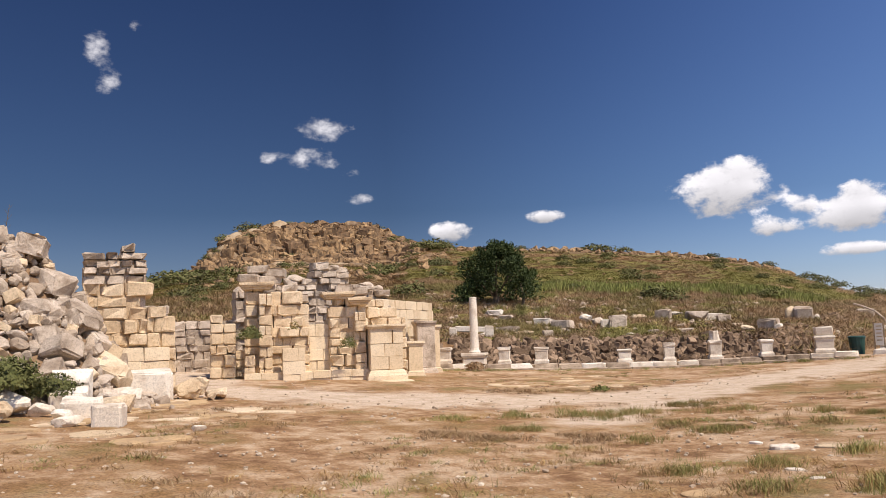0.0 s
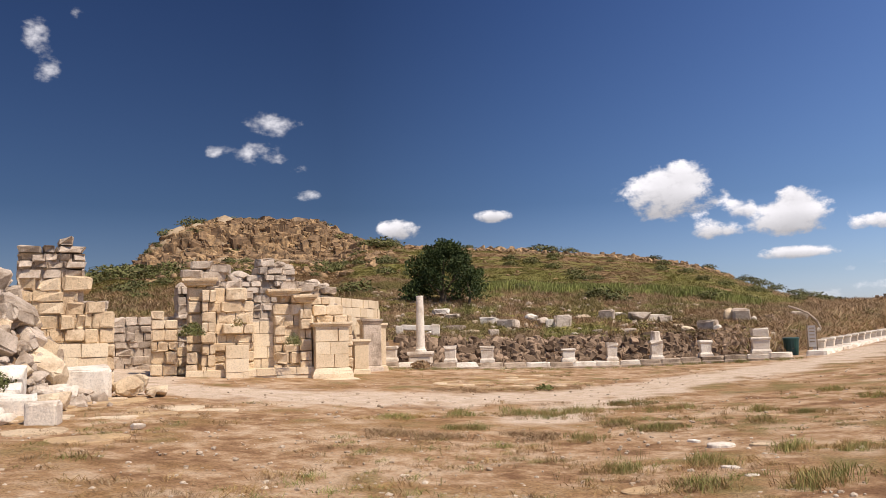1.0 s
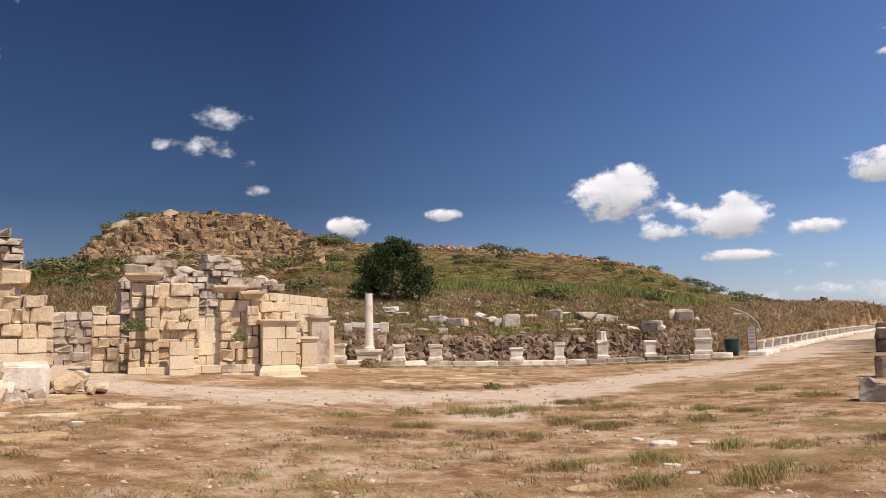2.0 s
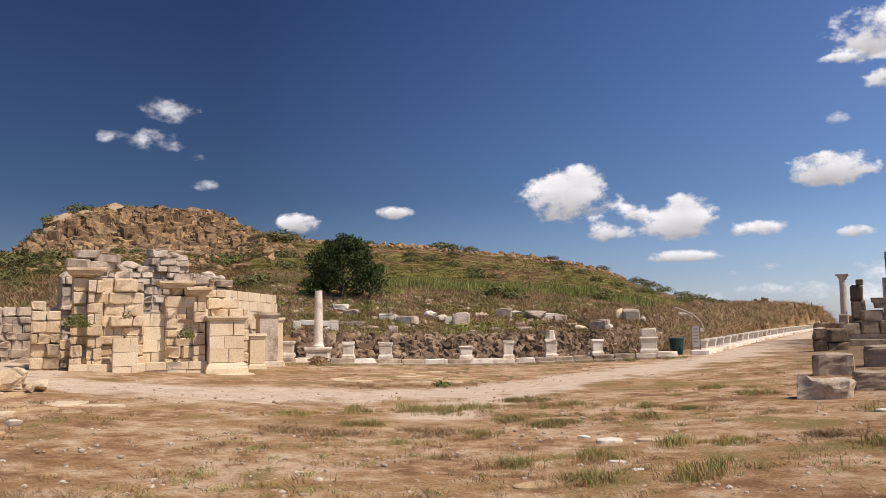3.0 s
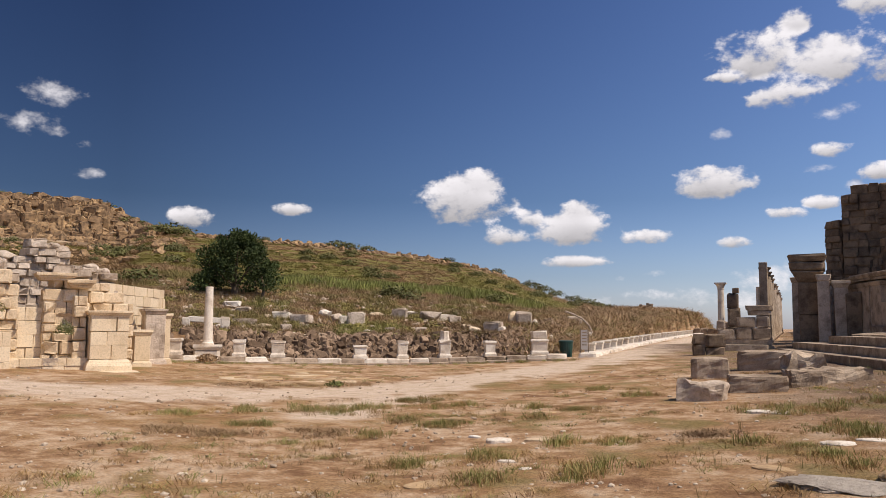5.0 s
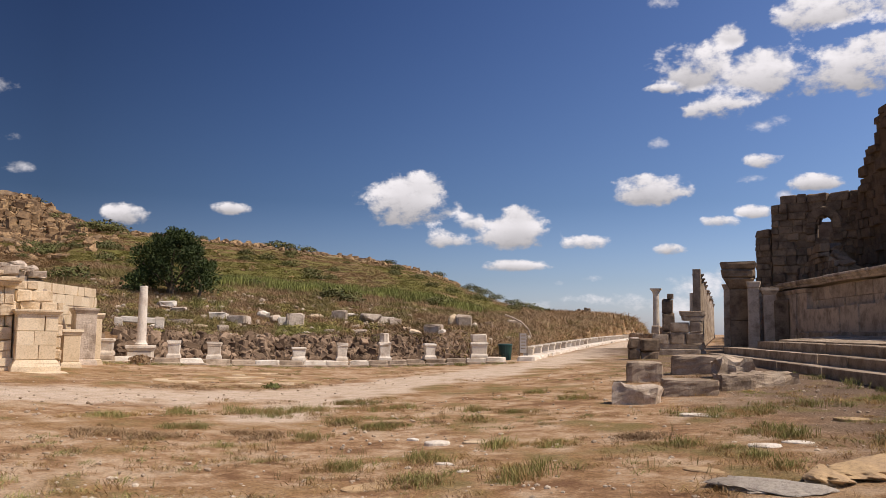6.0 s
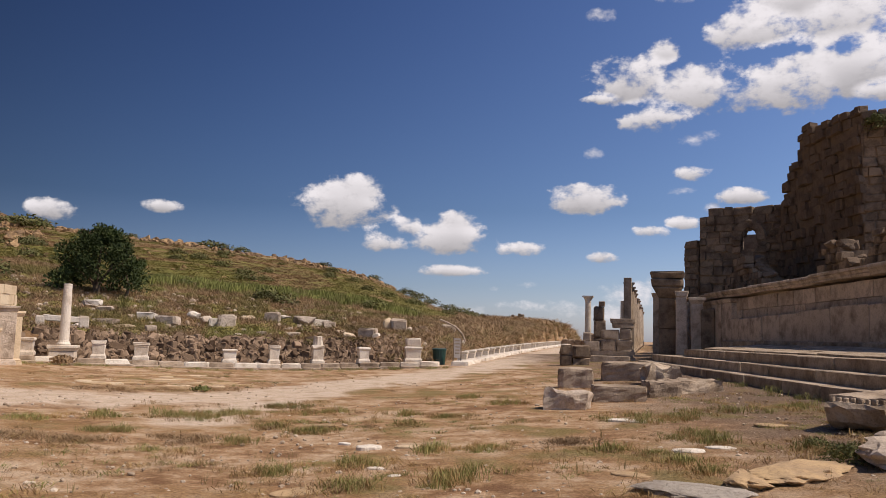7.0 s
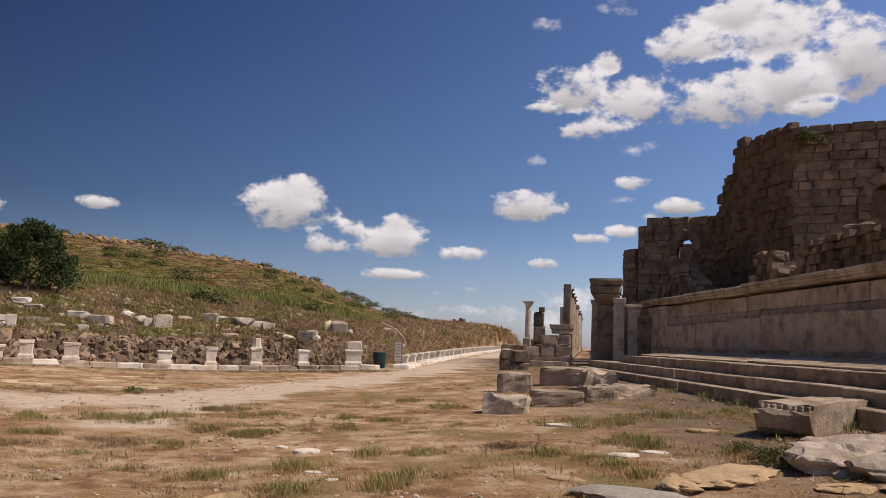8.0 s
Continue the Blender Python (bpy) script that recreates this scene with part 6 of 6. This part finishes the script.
    for (ax, ay), (bx, by) in zip(BANK[7:], BANK[8:]):
        ln = math.hypot(bx - ax, by - ay)
        for _ in range(int(min(ln, 60) * 34)):
            t, d = rng.random(), 0.1 + 7 * rng.random() ** 1.8
            x, y = ax + (bx - ax) * t - (by - ay) / ln * d, ay + (by - ay) * t + (bx - ax) / ln * d
            s = rng.uniform(0.4, 0.9) * (2.0 if ln > 90 else 1.0)
            (olive if rng.random() < 0.2 else rusty).append((rng.randrange(6), x, y, gz(x, y), s * 1.3, s * 1.3, s * 0.65, 0, 0, rng.uniform(0, 6)))
    for _ in range(1500):
        az, r = rng.uniform(53, 78), rng.uniform(36, 74)
        x, y = polar(az, r)
        if bank_at(x, y) < 0.5:
            continue
        s = rng.uniform(0.4, 0.9)
        (olive if rng.random() < 0.4 else rusty).append((rng.randrange(6), x, y, gz(x, y), s * 1.4, s * 1.4, s * 0.8, 0, 0, rng.uniform(0, 6)))
    for _ in range(1500):
        az, r = rng.uniform(9.5, 22), 50 + 95 * rng.random()
        x, y = polar(az, r)
        if bank_at(x, y) < 1.5:
            continue
        s = rng.uniform(0.5, 1.1)
        rusty.append((rng.randrange(6), x, y, gz(x, y), s * 1.4, s * 1.4, s * 0.9, 0, 0, rng.uniform(0, 6)))
    stuff("olive_brush", brush, olive, OLIVE, "olive-green scrub on the bank", "brush")
    stuff("fresh_brush", brush, green, GREEN, "fresh green weeds on the bank", "brush")
    # rounded shrubs over the bank
    low = [leaf_clump(k + 120, 260, 0.10) for k in range(6)]
    yellow, dark = [], []
    for _ in range(420):
        az, r = rng.uniform(17, 52), 41 + 20 * rng.random() ** 1.3
        x, y = polar(az, r)
        if bank_at(x, y) < 2.4:
            continue
        s = rng.uniform(0.2, 0.55)
        (yellow if noise.noise(Vector((x * 0.25, y * 0.25, 17))) > -0.05 else dark).append((rng.randrange(6), x, y, gz(x, y) + 0.1 * s, s * 1.6, s * 1.6, s, 0, 0, rng.uniform(0, 6)))
    stuff("yellow_shrubs", low, yellow, YELLOWISH, "yellow-green low shrubs on the bank", "shrubs")
    stuff("dark_shrubs", low, dark, OLIVE, "dull olive low shrubs on the bank", "shrubs")
    # brush where the street runs out of sight
    for _ in range(900):
        az, r = rng.uniform(9, 20), rng.uniform(120, 330)
        x, y = polar(az, r)
        if bank_at(x, y) < 1.0:
            continue
        s = rng.uniform(0.7, 1.5)
        rusty.append((rng.randrange(6), x, y, gz(x, y), s * 2.4, s * 2.4, s, 0, 0, rng.uniform(0, 6)))
    stuff("rusty_brush", brush, rusty, RUSTY, "rusty dry brush covering the bank", "brush")
    # reeds
    places = []
    for _ in range(1700):
        az = rng.uniform(25, 46.5)
        r = rng.uniform(66, 73) + 4 * noise.noise(Vector((az * 0.4, 0, 0)))
        x, y = polar(az, r)
        s = rng.uniform(0.4, 0.75) * (1 + 0.5 * noise.noise(Vector((az * 0.5, r * 0.2, 3))))
        places.append((rng.randrange(6), x, y, gz(x, y), s * 1.3, s * 1.3, s, 0, 0, rng.uniform(0, 6)))
    stuff("reeds", [tuft_template(k + 70, 16, 1.0, 0.7, 0.07, 0.35) for k in range(6)], places, REED, "belt of tall green reeds below the hill", "reeds")
    # turf tufts on the hillside
    rusty, olive = [], []
    for _ in range(9500):
        az, r = rng.uniform(18, 72), rng.uniform(72, 139)
        x, y = polar(az, r)
        s = rng.uniform(0.2, 0.6)
        q = (rng.randrange(6), x, y, gz(x, y), s * 2.0, s * 2.0, s * 0.45, 0, 0, rng.uniform(0, 6))
        (olive if noise.noise(Vector((x * 0.06, y * 0.06, 2))) > 0.0 else rusty).append(q)
    stuff("hill_turf", brush, olive, TURF, "yellow-green turf on the hillside", "grass")
    stuff("hill_brush", brush, rusty, RUSTY, "rusty brush on the hillside", "brush")
    # bushes on hill and crest
    clumps = [leaf_clump(k + 90, 420, 0.085) for k in range(6)]
    places = []
    for _ in range(230):
        az, r = rng.uniform(20, 76), rng.uniform(60, 140)
        if az > 52 and rng.random() < 0.4:
            r = rng.uniform(132, 141)
        if az < 52 and rng.random() < 0.7:
            continue
        x, y = polar(az, r)
        s = rng.uniform(0.5, 1.5)
        places.append((rng.randrange(6), x, y, gz(x, y) + 0.2 * s, s * 1.3, s * 1.3, s, 0, 0, rng.uniform(0, 6)))
    for _ in range(70):
        az = rng.uniform(52, 68.5)
        x, y = polar(az, rng.uniform(135.5, 141))
        s = rng.uniform(0.4, 1.0)
        places.append((rng.randrange(6), x, y, gz(x, y) + 0.25 * s, s * 1.8, s * 1.8, s * 0.7, 0, 0, rng.uniform(0, 6)))
    for az, r, s in ((39.4, 138, 1.8), (38.6, 139, 1.6), (37.3, 139, 1.5), (50.9, 128, 2.4), (50.2, 129, 2.2), (51.6, 128, 2.0), (31.5, 139, 1.2), (28.0, 139, 1.3), (25.6, 138, 1.6), (24.8, 138, 1.6), (23.9, 138, 1.5), (22.6, 136, 1.6), (21.6, 136, 1.7), (20.8, 136, 1.4),
                     (63.9, 137, 2.0), (63.2, 138, 1.6), (65.5, 136, 1.6), (62.0, 138, 1.3), (61.0, 138, 1.2), (67.2, 130, 2.2), (68.0, 128, 2.4), (69.0, 126, 2.6), (69.9, 124, 2.6), (70.8, 122, 2.8), (71.8, 120, 2.8), (66.6, 118, 2.4), (67.4, 112, 2.6), (68.6, 108, 2.2), (65.4, 105, 2.2),
                     (44.5, 139, 1.1), (42.3, 139, 0.9), (53.9, 100, 1.4), (54.8, 96, 1.4)):
        x, y = polar(az, r)
        places.append((rng.randrange(6), x, y, gz(x, y) + 0.3 * s, s * 1.4, s * 1.4, s, 0, 0, rng.uniform(0, 6)))
    stuff("hill_bushes", clumps, places, HILLBUSH, "dark bushes dotted over the hill and its crest", "bushes")


TURF = leafy("hill turf", (0.19, 0.175, 0.048), (0.25, 0.21, 0.065), (0.13, 0.13, 0.038))


def limb(bm, pts, radii, seg=7):
    rings = []
    for (p, r) in zip(pts, radii):
        rings.append([bm.verts.new((p[0] + math.cos(2 * math.pi * k / seg) * r, p[1] + math.sin(2 * math.pi * k / seg) * r, p[2])) for k in range(seg)])
    for a, b in zip(rings, rings[1:]):
        for k in range(seg):
            bm.faces.new((a[k], a[(k + 1) % seg], b[(k + 1) % seg], b[k]))


def build_tree():
    x, y = polar(46.5, 56.0)
    t = thing("tree", x, y, gz(x, y) - 0.1, 46.5, "dense dark green bushy tree on the slope", "tree")
    rng = random.Random(231)
    bm = bmesh.new()
    limb(bm, [(0, 0, 0), (0.1, 0, 0.8), (0.0, 0.1, 1.7), (0.2, 0, 2.8)], [0.3, 0.22, 0.17, 0.08])
    ends = []
    for k in range(14):
        a = k * 2.4
        ln = rng.uniform(1.0, 2.3)
        e = (math.cos(a) * ln, math.sin(a) * ln, rng.uniform(1.0, 3.6))
        limb(bm, [(0, 0, 0.5 + 0.08 * k), (e[0] * 0.5, e[1] * 0.5, e[2] * 0.6 + 0.1), e], [0.1, 0.07, 0.03], 5)
        ends.append(e)
    limb(bm, [(1.9, 0, 0), (2.0, 0, 0.7), (1.8, 0.1, 1.6)], [0.12, 0.09, 0.05], 6)
    part("trunk", bm, BARK, t)
    v, f = [], []
    centres = []
    for _ in range(100):
        # broad low dome, wider to one side
        a, h = rng.uniform(0, 6.28), rng.random()
        rad = 2.55 * math.sqrt(max(0.0, 1 - (h * 0.98) ** 2.2)) * rng.uniform(0.45, 1.0)
        cx = math.cos(a) * rad + (0.55 if math.cos(a) > 0 and h < 0.5 else 0)
        centres.append((cx, math.sin(a) * rad, 0.75 + h * 3.5, rng.uniform(0.35, 0.75)))
    for cx, cy, cz, s in centres:
        for _ in range(150):
            d = Vector((rng.gauss(0, 1), rng.gauss(0, 1), rng.gauss(0, 1))).normalized()
            c = Vector((cx, cy, cz)) + d * s * rng.random() ** 0.4
            if c.z < 0.4:
                continue
            u = (d + Vector((rng.gauss(0, 0.6), rng.gauss(0, 0.6), rng.gauss(0.3, 0.6)))).normalized()
            w = u.cross(Vector((rng.gauss(0, 1), rng.gauss(0, 1), rng.gauss(0, 1)))).normalized()
            k = rng.uniform(0.07, 0.14)
            n = len(v)
            v += [tuple(c - u * k), tuple(c + w * k * 0.45), tuple(c + u * k * 1.2), tuple(c - w * k * 0.45)]
            f.append([n, n + 1, n + 2, n + 3])
    me = bpy.data.meshes.new("crown")
    me.from_pydata(v, [], f)
    part("crown", me, LEAF, t, "thick crown of small dark leaves")


def bush(name, x, y, z, s, leaves, material, label, flat=0.8, size=0.12, seed=1, kind=""):
    v, f = leaf_clump(seed, leaves, size, flat)
    me = bpy.data.meshes.new(name)
    me.from_pydata((v * s).tolist(), [], f)
    me.materials.append(material)
    ob = new(name, me)
    ob.matrix_world = pose(x, y, z)
    return tagged(ob, label, "bush", kind=kind)


build_bank_stones()
build_heap_rubble()
build_crag()
build_plants()
build_tree()
bush("wild_bush", -16.6, 3.0, gz(-16.6, 3.0) + 0.6, 1.15, 6500, BUSHY, "green wild bush growing over the rubble heap", 0.55, 0.04, seed=3)
bush("wild_bush", -16.9, 4.1, gz(-16.9, 4.1) + 0.4, 0.75, 3500, BUSHY, "green wild bush growing over the rubble heap", 0.6, 0.045, seed=4)
bush("caper_bush", -24.35, 11.95, gz(-24.3, 12) + 1.45, 0.55, 1100, BUSHY, "grey-green caper bush hanging from the ruin", 0.9, 0.06, seed=5)
bush("caper_bush", -22.75, 14.75, gz(-22.9, 14.7) + 1.2, 0.38, 700, BUSHY, "grey-green caper bush hanging from the ruin", 1.3, 0.07, seed=6)
bush("caper_bush", -23.6, 13.2, gz(-23.6, 13.2) + 1.75, 0.25, 140, OLIVE, "small dry plant in a joint of the ruin", 1.3, 0.14, seed=7)
bush("dry_bush", -26.3, 23.6, gz(-26.3, 23.6) + 0.15, 0.6, 500, RUSTY, "dry rusty bush at the column's foot", 0.6, 0.1, seed=8)
bush("dry_bush", -22.4, 4.6, gz(-22.4, 4.6) + 3.2, 0.6, 420, RUSTY, "dead brown bush on top of the heap", 0.8, 0.1, seed=9)
bush("tower_bush", 4.6, 41.4, gz(4.6, 41.4) + 10.7, 0.9, 700, HILLBUSH, "dark bush growing from the tower wall", 0.9, 0.07, seed=13)
bush("tower_bush", 1.5, 50.0, gz(1.5, 50.0) + 8.9, 0.6, 400, HILLBUSH, "dry bush on top of the low tower", 0.7, 0.07, seed=14)
bush("wall_shrub", 4.3, 41.55, gz(4.3, 41.55) + 11.0, 0.75, 900, BUSHY, "dark shrub rooted in the joints of the tall tower", 0.75, 0.09, seed=21)
bush("wall_shrub", 0.9, 50.6, gz(0.9, 50.6) + 8.3, 0.7, 500, BUSHY, "dry shrub growing on top of the low tower", 0.6, 0.09, seed=22)
bush("green_weed", 0.75, 11.0, gz(0.75, 11.0) + 0.08, 0.42, 1100, BUSHY, "low green weed beside the pale rocks", 0.7, 0.05, seed=10, kind="stuff")
bush("green_weed", 0.4, 12.0, gz(0.4, 12.0) + 0.06, 0.3, 700, BUSHY, "low green weed beside the pale rocks", 0.6, 0.055, seed=11, kind="stuff")
bush("green_weed", -15.2, 18.5, gz(-15.2, 18.5) + 0.05, 0.35, 260, BUSHY, "low dark weed on the dry ground", 0.5, 0.12, seed=12, kind="stuff")


def build_dead_stalks():
    for x, y, h, lean in ((-22.3, 4.3, 1.3, 0.10), (-22.0, 3.6, 1.1, 0.35)):
        z = mound(x - HEAP_X, y - HEAP_Y) + gz(x, y) - 0.25
        bm = bmesh.new()
        limb(bm, [(0, 0, 0), (lean * 0.4, 0, h * 0.55), (lean, 0.05, h)], [0.014, 0.010, 0.005], 5)
        for k in range(5):
            q = 0.5 + 0.1 * k
            limb(bm, [(lean * q, 0, h * q), (lean * q + 0.09 * (-1) ** k, 0.04, h * q + 0.14)], [0.006, 0.003], 4)
        ob = part("dead_stalk", bm, BARK)
        ob.matrix_world = pose(x, y, z, 0, 0, 70)
        tagged(ob, "thin dead plant stalk standing on the heap", "plant", "dead stalks")


build_dead_stalks()


def build_far_ruins():
    for az, r, w, h in ((15.0, 132, 7, 1.0), (16.6, 134, 5, 0.9), (13.6, 130, 4, 1.1), (12.2, 128, 3.5, 2.0), (11.5, 126, 2.5, 1.6), (17.6, 134, 2.2, 1.5)):
        x, y = polar(az, r)
        t = thing("far_wall", x, y, gz(x, y) - 0.2, az, "low dark ruined wall on the skyline", "wall", "far walls")
        rng = random.Random(int(az * 10))
        for k in range(4):
            piece("wall_stub", TOWER_BLOCKS[k], t, trs((k - 1.5) * w / 4, 0, h * 0.5 * rng.uniform(0.7, 1.0), w / 4, 0.8, h * rng.uniform(0.8, 1.2)))


build_far_ruins()
